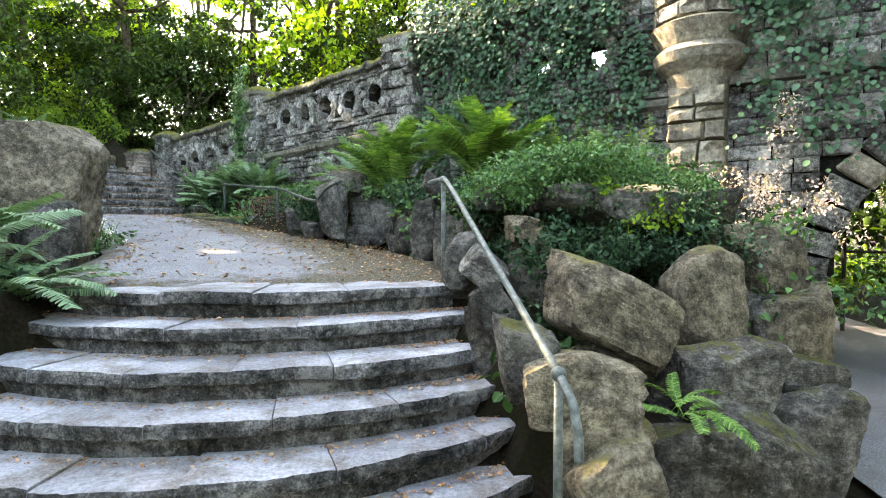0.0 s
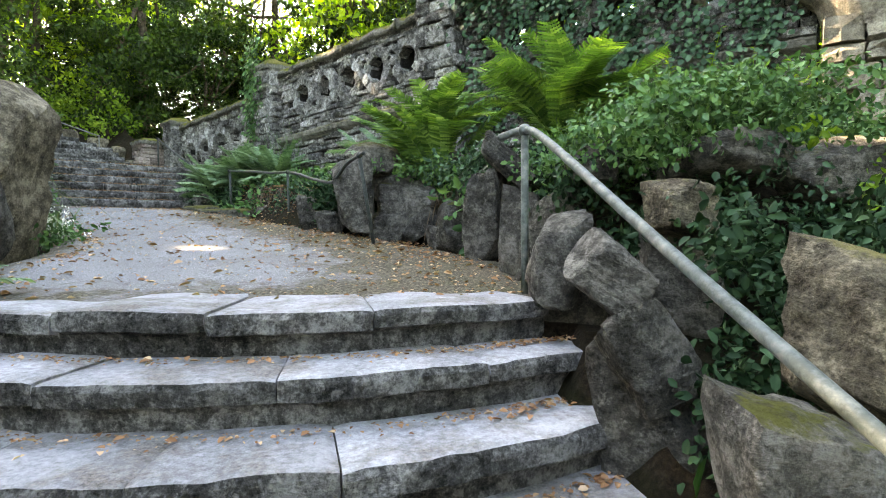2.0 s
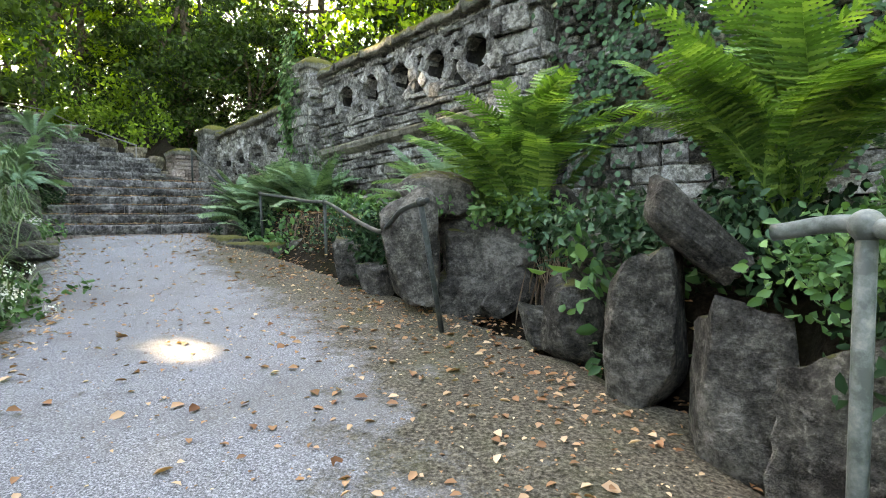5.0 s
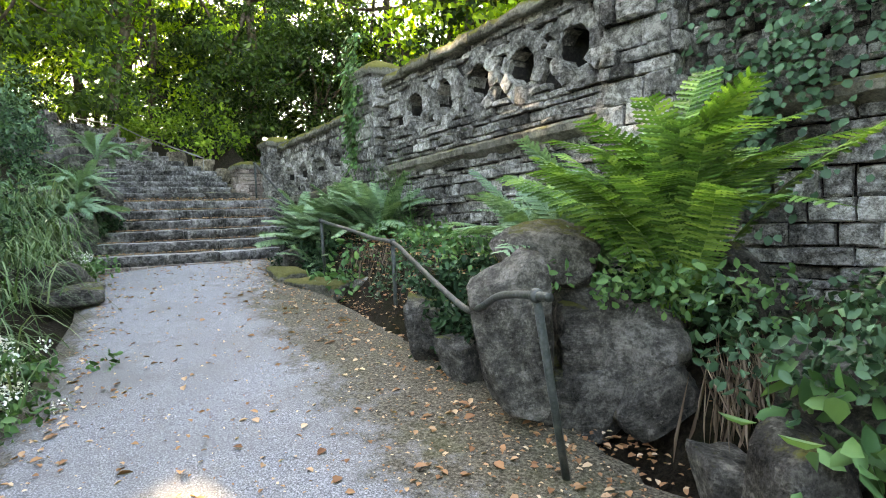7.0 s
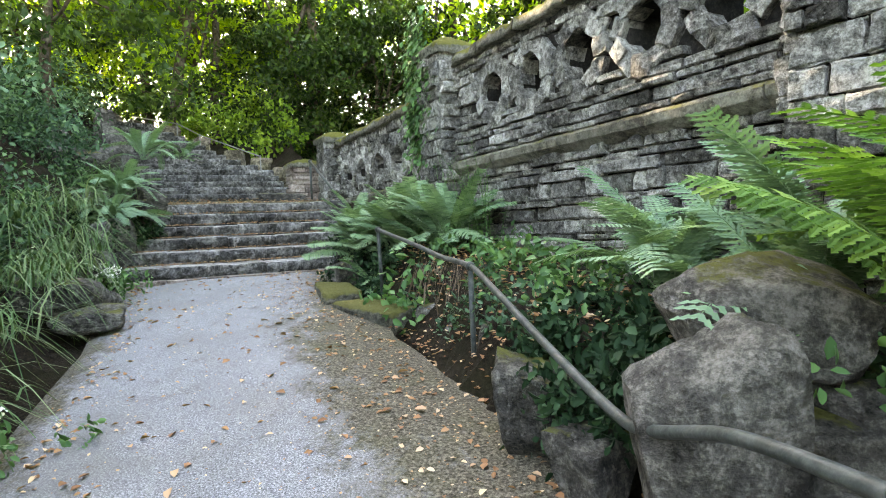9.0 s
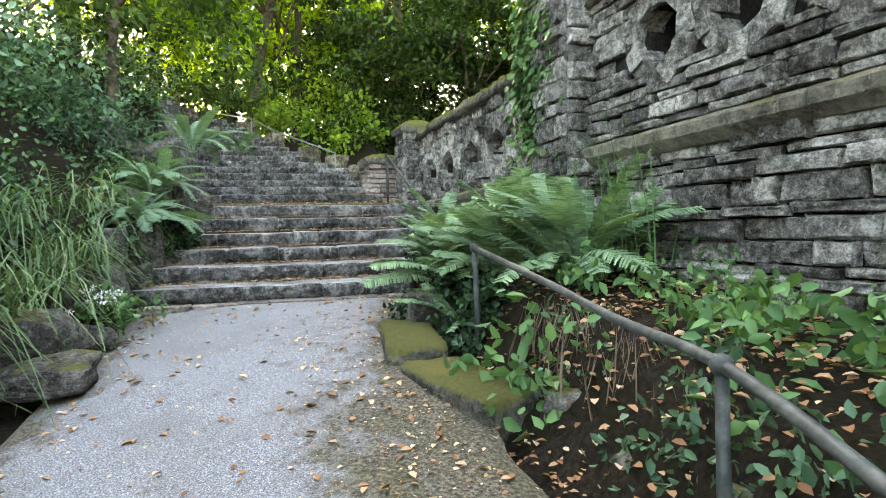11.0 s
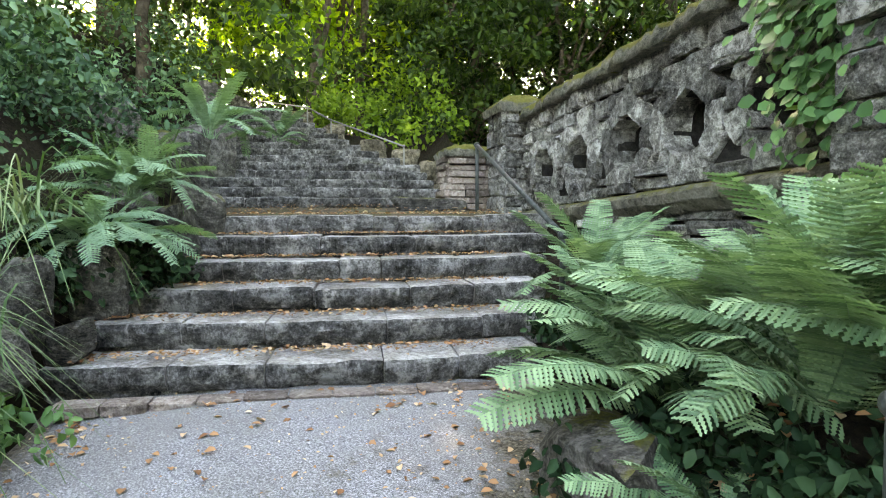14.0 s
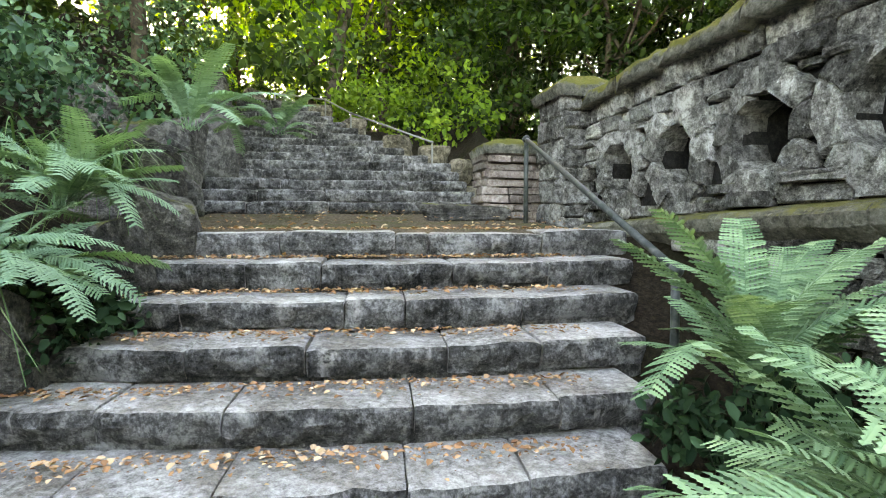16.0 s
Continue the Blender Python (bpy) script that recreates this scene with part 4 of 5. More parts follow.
def leaves(points, axis, normal, length, width=0.55, fold=0.12):
    """Folded leaves as flat arrays: at each point one leaf along its axis. Returns vertices and faces."""
    p, d = np.asarray(points, float), unit(np.asarray(axis, float))
    s = unit(np.cross(d, normal))
    n = np.cross(s, d)
    L = np.asarray(length, float).reshape(-1, 1) * np.ones((len(p), 1))
    w = L * width / 2
    v = np.stack([p, p + d * L * 0.35 + s * w + n * L * fold, p + d * L * 0.75 + s * w * 0.75 + n * L * fold * 0.6, p + d * L - n * L * 0.05,
                  p + d * L * 0.75 - s * w * 0.75 + n * L * fold * 0.6, p + d * L * 0.35 - s * w + n * L * fold], 1).reshape(-1, 3)
    b = np.arange(len(p))[:, None] * 6
    f = np.concatenate([b + [0, 1, 2, 3], b + [0, 3, 4, 5]], 1).reshape(-1, 4)
    return v, f


def leaf_mesh(name, v, f, material):
    me = bpy.data.meshes.new(name)
    me.vertices.add(len(v))
    me.vertices.foreach_set("co", np.asarray(v, np.float32).ravel())
    k = f.shape[1]
    me.loops.add(len(f) * k)
    me.loops.foreach_set("vertex_index", f.astype(np.int32).ravel())
    me.polygons.add(len(f))
    me.polygons.foreach_set("loop_start", np.arange(0, len(f) * k, k, dtype=np.int32))
    me.update(calc_edges=True)
    me.materials.append(material)
    return me


def stuff(name, v, f, material, label, category):
    return tagged(new(name, leaf_mesh(name, v, f, material)), label, category, kind="stuff")


# ferns


def frond_mesh(name, material, seed, arch, n=44, teeth=8):
    """One fern frond a metre long along x: a bent stalk with toothed leaflets to both sides."""
    r = random.Random(seed)
    verts, faces = [], []

    def spine(t):
        return Vector((t * (1 - 0.16 * arch * t), 0.04 * math.sin(t * 3 + seed), arch * (0.62 * t - 0.85 * t * t)))
    for i in range(n):
        t = 0.16 + 0.84 * i / (n - 1)
        c, d = spine(t), (spine(t + 0.02) - spine(t - 0.02)).normalized()
        size = 0.105 * (math.sin(math.pi * min(1, 0.16 + 0.84 * (1 - t) ** 0.85)) ** 0.75) * (1 if t > 0.25 else 0.75) + 0.01
        for side in (-1, 1):
            out = (Vector((0, side, 0)) + d * r.uniform(0.25, 0.4) + Vector((0, 0, r.uniform(-0.25, 0.02)))).normalized()
            b = len(verts)
            wide = 0.0148
            for k in range(teeth + 1):
                u = k / teeth
                q = c + out * size * u + Vector((0, 0, -0.12 * size * u * u))
                w = wide * (1 - u) ** 0.3
                tip = out * size * 0.09
                fold = Vector((0, 0, 0.25 * w))
                verts += [q - fold, q + d * w + tip, q - d * w + tip, q + d * w * 0.45, q - d * w * 0.45]
            for k in range(teeth):
                a = b + 5 * k
                faces += [(a, a + 5, a + 8, a + 1, a + 3), (a, a + 4, a + 2, a + 9, a + 5)]
    pts = [spine(k / 10) for k in range(11)]
    tv, tf = tube(pts, 0.006, 3, 0.001)
    b = len(verts)
    verts += tv
    faces += [tuple(b + i for i in f) for f in tf]
    return raw(name, verts, faces, material)


FRONDS = {m.name: [frond_mesh("frond", m, s, a, n, k) for s, a in enumerate(bends)] for m, bends, n, k in
          ((FERN, (0.45, 0.65, 0.9, 1.2), 40, 5), (BRIGHT_FERN, (0.45, 0.7, 0.95, 1.25), 40, 4), (GREY_FERN, (0.55, 0.75, 1.0, 1.3), 36, 3))}


def fern(x, y, z, size, count, material, label, tilt=(18, 66), lean=None, seed=0, group="ferns"):
    t = tagged(new("fern"), label, "fern", group)
    t.matrix_basis = pose(x, y, z)
    r = random.Random(seed + int(100 * x))
    for k in range(count):
        w = 360 * (k + r.uniform(-0.3, 0.3)) / count * 2.62
        up = r.uniform(*tilt)
        s = size * r.uniform(0.75, 1.1)
        if lean is not None:
            away = math.cos(radians(w - lean))
            s *= 1 + 0.25 * away
        ob = part("frond", r.choice(FRONDS[material.name]), None, t)
        ob.matrix_basis = pose(r.uniform(-0.06, 0.06), r.uniform(-0.06, 0.06), 0, 0, 0, w) @ pose(0, 0, 0, r.uniform(-25, 25), -up, 0) @ Matrix.Diagonal((s, s, s, 1))
    return t


fern(-0.68, 7.68, 2.05, 1.2, 64, BRIGHT_FERN, "tall bright green fern rising from the rockery", (50, 88), seed=1)
fern(0.5, 6.4, 2.1, 1.1, 52, BRIGHT_FERN, "tall bright green fern among trailing shrubs", (50, 88), seed=2)
fern(1.3, 6.5, 2.1, 0.85, 20, FERN, "green fern below the bridge wall", (30, 75), seed=3)
fern(-5.0, 11.3, 2.15, 0.85, 62, FERN, "large arching green fern beside the steps", (12, 75), seed=4)
fern(-4.5, 11.2, 2.2, 0.95, 66, FERN, "large arching green fern at the foot of the wall", (30, 84), seed=5)
fern(-3.85, 10.95, 2.25, 0.98, 46, FERN, "green fern against the rubble wall", (25, 75), seed=6)
fern(-1.12, 8.2, 2.12, 1.0, 28, GREY_FERN, "grey-green fern above the handrail", (35, 82), seed=7)
fern(-1.62, 9.08, 2.12, 0.98, 30, GREY_FERN, "grey-green fern behind the handrail", (32, 82), seed=8)
fern(-4.62, 10.72, 2.0, 0.5, 16, FERN, "small fern drooping over the kerb stones", (0, 50), seed=21)
fern(-5.6, 12.1, 2.35, 0.8, 26, FERN, "fern between the steps and the wall", (25, 75), seed=22)
fern(-3.05, 4.1, 1.15, 1.0, 30, FERN, "dark green fern beside the curved steps", (12, 55), seed=10)
fern(-3.45, 4.2, 1.5, 0.95, 26, FERN, "dark green fern on the bank", (12, 60), seed=11)
fern(-8.1, 10.35, 2.75, 0.66, 42, GREY_FERN, "pale green fern drooping from the bank", (0, 60), seed=12)
fern(-8.5, 10.7, 3.1, 0.62, 34, GREY_FERN, "pale green fern on the bank", (10, 60), seed=13)
fern(-9.3, 11.7, 3.7, 0.7, 18, GREY_FERN, "fern between boulders of the bank", (10, 60), seed=14)
fern(-9.3, 12.4, 3.75, 0.5, 14, FERN, "small fern beside the long flight", (10, 60), seed=15)
fern(1.45, 3.1, 0.85, 0.36, 11, BRIGHT_FERN, "small bright fern growing between boulders", (5, 45), seed=16)

# clouds of small leaves


def cloud(centres, radii, per, size, spread=0.35, down=-0.2, shell=0.55):
    """Leaves in and on lumps: centres (n, 3), radii (n, 3)."""
    c, r = np.asarray(centres, float), np.asarray(radii, float)
    k = np.repeat(np.arange(len(c)), per)
    d = unit(gen.normal(size=(len(k), 3)))
    p = c[k] + d * r[k] * (shell + (1 - shell) * gen.random((len(k), 1)))
    out = unit(d + gen.normal(size=d.shape) * spread)
    ax = unit(gen.normal(size=d.shape) + d * 0.5 + np.array([0, 0, down]))
    return leaves(p, ax, out, size * gen.uniform(0.6, 1.25, len(k)))


def lumps(region, n, size, lift=0.0):
    """Lumps of foliage over the land within a region (x0, x1, y0, y1)."""
    x0, x1, y0, y1 = region
    xy = np.column_stack([gen.uniform(x0, x1, n), gen.uniform(y0, y1, n)])
    c = np.array([(x, y, land(x, y) + lift * gen.uniform(0.2, 1)) for x, y in xy])
    r = size * gen.uniform(0.6, 1.3, (n, 1)) * np.array([[1, 1, 0.75]])
    return c, r


def mass(name, region, n, size, per, leaf_size, material, label, category, lift=0.0, keep=None):
    c, r = lumps(region, n, size, lift)
    if keep:
        ok = np.array([keep(*q) for q in c])
        c, r = c[ok], r[ok]
    return stuff(name, *cloud(c, r, per, leaf_size), material, label, category)


def right_bed(x, y, z):
    _, left = along(x, y)
    return -left > 1.75 and behind_wall(x, y) < -0.15


def left_bank(x, y, z):
    _, left = along(x, y)
    return left > 1.95


# the trailing shrub over the rockery
c = np.array([(0.5 + 1.85 * u + gen.normal() * 0.12, 6.05 - 1.15 * gen.random(), 2.05 + 0.26 * math.sin(math.pi * min(1, u * 1.1)) + gen.normal() * 0.08) for u in gen.random(130)])
stuff("trailing_shrub", *cloud(c, 0.25 * gen.uniform(0.6, 1.3, (130, 1)) * np.array([[1, 1, 0.7]]), 210, 0.042), SHRUB, "dense trailing shrub with small dark green leaves over boulders", "shrub")
# ivy packed into the hollows to blacken them; its colour holds the shade
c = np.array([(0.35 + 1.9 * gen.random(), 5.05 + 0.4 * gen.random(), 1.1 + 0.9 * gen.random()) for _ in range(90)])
stuff("ivy", *cloud(c, np.full((90, 3), 0.2), 90, 0.05, shell=0.0), SHADE_IVY, "very dark ivy hanging under the trailing shrub", "ivy")
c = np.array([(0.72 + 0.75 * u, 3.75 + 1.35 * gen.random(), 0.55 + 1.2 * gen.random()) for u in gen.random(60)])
stuff("ivy", *cloud(c, np.full((60, 3), 0.2), 110, 0.05, shell=0.0), SHADE_IVY, "very dark ivy filling the hollow between boulders", "ivy")
c = np.array([(0.9 + 1.6 * gen.random(), 4.75 + 0.35 * gen.random(), 1.55 + 0.5 * gen.random()) for _ in range(34)])
stuff("ivy", *cloud(c, np.full((34, 3), 0.14), 80, 0.045), IVY, "dark ivy hanging between the boulders", "ivy")
mass("ground_cover", (-4.6, 2.4, 5.2, 11), 170, 0.22, 85, 0.06, IVY, "dark ivy and periwinkle covering the bed below the wall", "ground cover", 0.06, lambda x, y, z: right_bed(x, y, z) and not (-4.2 < x < -2.0 and y > 8.9) and (y > 9 or -along(x, y)[1] > 2.45))
mass("ground_cover", (-4.2, -2.0, 8.8, 11.2), 80, 0.14, 26, 0.07, SHRUB, "scattered broad-leaved weeds on leaf litter by the wall", "weeds", 0.22, right_bed)
c = np.array([(-0.72, 7.55, 2.24)]) + gen.normal(size=(26, 3)) * np.array([[0.3, 0.1, 0.05]])
stuff("ivy", *cloud(c, np.full((26, 3), 0.1), 22, 0.055), SHRUB, "fresh green ivy trailing over the rockery stones", "ivy")
c = np.array([(0.3 - 0.9 * u, 6.0 + 1.0 * u, 2.0 + 0.25 * gen.random()) for u in gen.random(30)])
stuff("ivy", *cloud(c, np.full((30, 3), 0.12), 40, 0.05), IVY, "dark ivy creeping along the top of the rockery", "ivy")
for x, y, z, n in ((-3.62, 9.88, 2.05, 12), (-0.12, 6.62, 1.95, 12), (-0.05, 6.5, 1.6, 7), (-2.7, 9.75, 2.2, 9), (-2.35, 9.4, 2.1, 7), (0.85, 3.55, 1.1, 3), (0.75, 3.45, 0.9, 2)):
    c = np.array([(x, y, z)]) + gen.normal(size=(n, 3)) * np.array([[0.16, 0.14, 0.1]])
    stuff("bramble", *cloud(c, np.full((n, 3), 0.13), 13, 0.095), SHRUB, "bramble with broad toothed green leaves by the rail", "bramble")
c, r = lumps((1.3, 2.4, 4.5, 5.0), 6, 0.13, 0.1)
c[:, 2] = 1.75 + 0.35 * gen.random(6)
stuff("yellow_weed", *cloud(c, r, 30, 0.05), LIME, "yellow-green weeds growing among the boulders", "weeds")

# low growth on the slope below the dipped rail
c = np.array([(-1.9 - 1.7 * u + gen.normal() * 0.08, 8.35 + 1.55 * u + gen.normal() * 0.08) for u in gen.random(18)])
c = np.array([(x, y, land(x, y) + 0.06 + 0.1 * gen.random()) for x, y in c])
stuff("ground_cover", *cloud(c, np.full((18, 3), 0.13), 30, 0.045), IVY, "dark ivy on the slope below the handrail", "ground cover")
c = c[:4] + np.array([[0.0, 0.0, 0.08]])
stuff("bramble", *cloud(c, np.full((4, 3), 0.14), 14, 0.07), SHRUB, "bramble leaves on the slope below the handrail", "bramble")
# creeping ivy added under the ferns, its near-black colour standing in for shade
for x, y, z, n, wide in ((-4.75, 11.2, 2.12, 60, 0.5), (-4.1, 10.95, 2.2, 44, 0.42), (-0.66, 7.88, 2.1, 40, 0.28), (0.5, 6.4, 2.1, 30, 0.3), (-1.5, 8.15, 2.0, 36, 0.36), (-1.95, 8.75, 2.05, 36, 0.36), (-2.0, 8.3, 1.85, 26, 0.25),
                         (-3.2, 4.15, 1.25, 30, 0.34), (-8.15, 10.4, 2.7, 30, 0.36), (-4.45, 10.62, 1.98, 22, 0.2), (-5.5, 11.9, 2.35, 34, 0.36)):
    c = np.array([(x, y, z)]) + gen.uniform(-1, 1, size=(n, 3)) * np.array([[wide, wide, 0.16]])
    stuff("ivy", *cloud(c, np.full((n, 3), 0.15), 70, 0.06, shell=0.0), SHADE_IVY, "very dark ivy in the shade under the fern", "ivy")


def weeds(spots, height, size, material, label):
    """Upright weed stalks with small leaves in turn up the stem."""
    pts, axes, length = [], [], []
    sv, sf, base = [], [], 0
    for x, y, z in spots:
        h = height * gen.uniform(0.6, 1.15)
        lean = gen.normal(size=2) * 0.14
        line = [Vector((x + lean[0] * h * t * t, y + lean[1] * h * t * t, z + h * t)) for t in np.linspace(0, 1, 7)]
        v, f = tube(line, 0.005, 3, 0.0015)
        sv += v
        sf += [tuple(base + i for i in q) for q in f]
        base = len(sv)
        for k in range(22):
            t = 0.12 + 0.88 * k / 21
            a = k * 2.4 + x * 9
            i = min(5, int(t * 6))
            pts.append(line[i].lerp(line[i + 1], t * 6 - i))
            axes.append((math.cos(a), math.sin(a), 0.35 - 0.5 * (1 - t)))
            length.append(size * (1.15 - 0.75 * t) * gen.uniform(0.7, 1.2))
    n = len(pts)
    v, f = leaves([tuple(p) for p in pts], axes, np.tile([0.0, 0.0, 1.0], (n, 1)) + gen.normal(size=(n, 3)) * 0.2, length, 0.4, 0.08)
    clump = stuff("weeds", v, f, material, label, "weeds")
    part("stems", raw("stems", sv, sf, material), None, clump)


weeds([(gen.uniform(1.2, 2.2), gen.uniform(6.0, 6.7), 2.1) for _ in range(26)], 0.8, 0.10, LIME, "tall yellow-green weeds above the trailing shrub")
weeds([(-3.3 - 1.0 * u + gen.normal() * 0.08, 10.75 + 0.72 * u + gen.normal() * 0.08, 2.2) for u in gen.random(34)], 1.1, 0.07, SHRUB, "tall thin green weeds against the rubble wall")
weeds([(-2.0 - 1.2 * u, 9.75 + 0.8 * u + gen.normal() * 0.15, 2.05) for u in gen.random(16)], 0.42, 0.085, SHRUB, "broad-leaved weeds in the bed below the wall")

# the planted bank to the left
mass("bank_shrub", (-13, -3.4, 4.5, 14), 330, 0.42, 120, 0.075, BANK, "mixed green shrubs covering the steep bank", "shrub", 0.5, left_bank)
mass("ivy", (-10, -4.6, 6.5, 11), 120, 0.26, 90, 0.055, IVY, "dark ivy low on the bank", "ivy", 0.1, left_bank)
mass("bank_shrub", (-18, -8, 9, 19), 120, 0.6, 120, 0.10, PALE_BANK, "pale grey-green shrubs further up the bank", "shrub", 1.3, left_bank)
mass("bank_shrub", (-12, -5, 6, 13), 70, 0.4, 120, 0.07, IVY, "dark evergreen shrubs on the bank", "shrub", 0.9, left_bank)
mass("bank_shrub", (-6.6, -4.4, 3.4, 6.4), 26, 0.4, 110, 0.08, SHRUB, "pale leafy shrub behind the tall boulder", "shrub", 1.3, left_bank)
mass("bank_shrub", (-10.5, -6.3, 8.4, 11.8), 70, 0.32, 100, 0.06, BANK, "low dense shrubs covering the soil of the bank", "shrub", 0.25, left_bank)
mass("lime_shrub", (-17, -11, 13, 19), 12, 0.5, 90, 0.12, LIME, "yellow-green shrub catching light on the bank", "shrub", 1.6, left_bank)


def tussock(x, y, z, n, size, label):
    """Long grass blades that arch over."""
    a = gen.uniform(0, 2 * math.pi, n)
    up = gen.uniform(0.55, 1.35, n)
    L = size * gen.uniform(0.6, 1.2, n)
    d = np.column_stack([np.cos(a), np.sin(a), np.zeros(n)])
    side = np.column_stack([-np.sin(a), np.cos(a), np.zeros(n)])
    root = np.array([x, y, z]) + gen.normal(size=(n, 3)) * np.array([0.14, 0.14, 0.03])
    vs = []
    for k in range(6):
        t = k / 5
        q = root + d * (L * (0.22 * t + 0.55 * t * t))[:, None] + np.array([0, 0, 1.0]) * (L * (up * t - 1.15 * t * t))[:, None]
        w = 0.008 * (1 - t * 0.85)
        vs += [q + side * w, q - side * w]
    v = np.stack(vs, 1).reshape(-1, 3)
    b = np.arange(n)[:, None] * 12
    f = np.concatenate([b + [2 * k, 2 * k + 1, 2 * k + 3, 2 * k + 2] for k in range(5)], 1).reshape(-1, 4)
    return stuff("grass_tussock", v, f, BLADE, label, "grass")


for x, y, up, s in ((-6.9, 9.0, 0.75, 0.95), (-7.3, 9.35, 0.95, 0.95), (-6.5, 8.5, 0.7, 0.85), (-7.5, 9.0, 1.3, 1.0), (-5.6, 7.7, 0.5, 0.8), (-5.0, 7.2, 0.45, 0.8), (-8.2, 9.9, 1.2, 0.9), (-4.3, 6.6, 0.4, 0.6), (-8.9, 10.9, 1.2, 0.8)):
    tussock(x, y, land(x, y) + up * 0.5, 110, s, "tussock of long pale arching grass on the bank")
for x, y, z in ((-4.1, 6.65, 1.72), (-6.95, 9.45, 2.2), (-4.62, 7.1, 1.8)):
    c = np.array([(x, y, z)]) + gen.normal(size=(14, 3)) * np.array([[0.15, 0.15, 0.07]])
    stuff("white_flowers", *cloud(c, np.full((14, 3), 0.05), 22, 0.022), PETAL, "cluster of small pale lilac flowers at the path's edge", "flowers")
    c = np.array([(x, y, z - 0.08)]) + gen.normal(size=(14, 3)) * np.array([[0.17, 0.17, 0.06]])
    stuff("flower_leaves", *cloud(c, np.full((14, 3), 0.1), 24, 0.06), SHRUB, "green foliage under the pale flowers", "weeds")
# dry straw hanging from the bed
for x, y, z, n in ((-3.42, 10.05, 2.27, 150), (-3.12, 9.8, 2.2, 260), (-2.85, 9.6, 2.16, 160), (-0.42, 7.33, 1.98, 150), (-3.7, 10.25, 2.25, 130)):
    a = gen.uniform(0, 2 * math.pi, n)
    p = np.array([x, y, z]) + gen.normal(size=(n, 3)) * np.array([0.10, 0.08, 0.05])
    d = np.column_stack([np.cos(a) * 0.35 + 0.1, np.sin(a) * 0.35 - 0.25, -np.ones(n)])
    stuff("dry_straw", *leaves(p, d, gen.normal(size=(n, 3)), gen.uniform(0.2, 0.45, n), 0.016, 0.0), STRAW, "hanging bunch of dry brown straw", "straw")

# ivy on walls


def wall_ivy(p, q, z0, z1, n, size, label, clumps=26, out=0.12, material=IVY):
    m, length = placed(p, q)
    cx, cz = gen.uniform(0, length, clumps), gen.uniform(z0, z1, clumps)
    k = gen.integers(0, clumps, n)
    u = cx[k] + gen.normal(size=n) * 0.13
    w = cz[k] + gen.normal(size=n) * 0.30
    a = np.array(m)
    loc = np.column_stack([u, -0.04 - out * gen.random(n) - 0.06, w])
    pts = loc @ a[:3, :3].T + a[:3, 3]
    ax = np.column_stack([gen.normal(size=n) * 0.7, -0.35 - 0.3 * gen.random(n), -0.9 + 0.5 * gen.normal(size=n)]) @ a[:3, :3].T
    nrm = np.column_stack([gen.normal(size=n) * 0.35, -np.ones(n), 0.5 + gen.normal(size=n) * 0.3]) @ a[:3, :3].T
    return stuff("ivy", *leaves(pts, ax, nrm, size * gen.uniform(0.6, 1.3, n), 0.8, 0.06), material, label, "ivy")


wall_ivy((-0.5, 9.2), (2.5, 7.5), 2.9, 5.0, 5200, 0.06, "glossy dark ivy over the bridge wall", 34)
wall_ivy((-0.4, 9.15), (2.4, 7.55), 4.5, 5.2, 3600, 0.065, "ivy crowning the bridge wall", 30, 0.3)
wall_ivy((3.1, 6.9), (5.6, 5.6), 2.9, 6.6, 4200, 0.07, "ivy hanging over the bridge arch wall", 40, 0.2)
wall_ivy((-4.6, 12.1), (-4.22, 11.78), 3.3, 4.75, 1300, 0.07, "green ivy climbing the pier", 9, 0.14, SHRUB)

# pink-white blossom by the turret
c = np.array([(3.15, 5.85, 1.8)]) + gen.normal(size=(30, 3)) * np.array([[0.25, 0.3, 0.4]])
stuff("blossom", *cloud(c, np.full((30, 3), 0.14), 60, 0.034), BLOSSOM, "pale blossom of a bush below the turret", "flowers")
c = np.array([(2.85, 5.35, 1.15)]) + gen.normal(size=(24, 3)) * np.array([[0.25, 0.25, 0.25]])
stuff("bank_shrub", *cloud(c, np.full((24, 3), 0.22), 70, 0.07), SHRUB, "leafy green bush below the turret", "shrub")

# ---------------------------------------------------------------- trees


def crown(seed, height, spread, n, per, size, low=0.25):
    g = np.random.default_rng(seed)
    a, u = g.uniform(0, 2 * math.pi, n), g.random(n)
    h = height * (low + (1 - low) * u)
    rad = spread * np.sqrt(g.random(n)) * (0.45 + 0.75 * np.sin(np.pi * np.clip(0.15 + 0.8 * u, 0, 1)))
    c = np.column_stack([np.cos(a) * rad, np.sin(a) * rad, h])
    r = g.uniform(0.35, 0.95, (n, 1)) * np.array([[1, 1, 0.5]]) * spread / 3.2
    k = np.repeat(np.arange(n), per)
    d = unit(g.normal(size=(len(k), 3)))
    p = c[k] + d * r[k] * g.random((len(k), 1)) ** 0.5
    return leaves(p, unit(g.normal(size=d.shape) + np.array([0, 0, -0.5])), unit(g.normal(size=d.shape) * 0.6 + np.array([0, 0, 1.0])), size * g.uniform(0.6, 1.3, len(k))), c


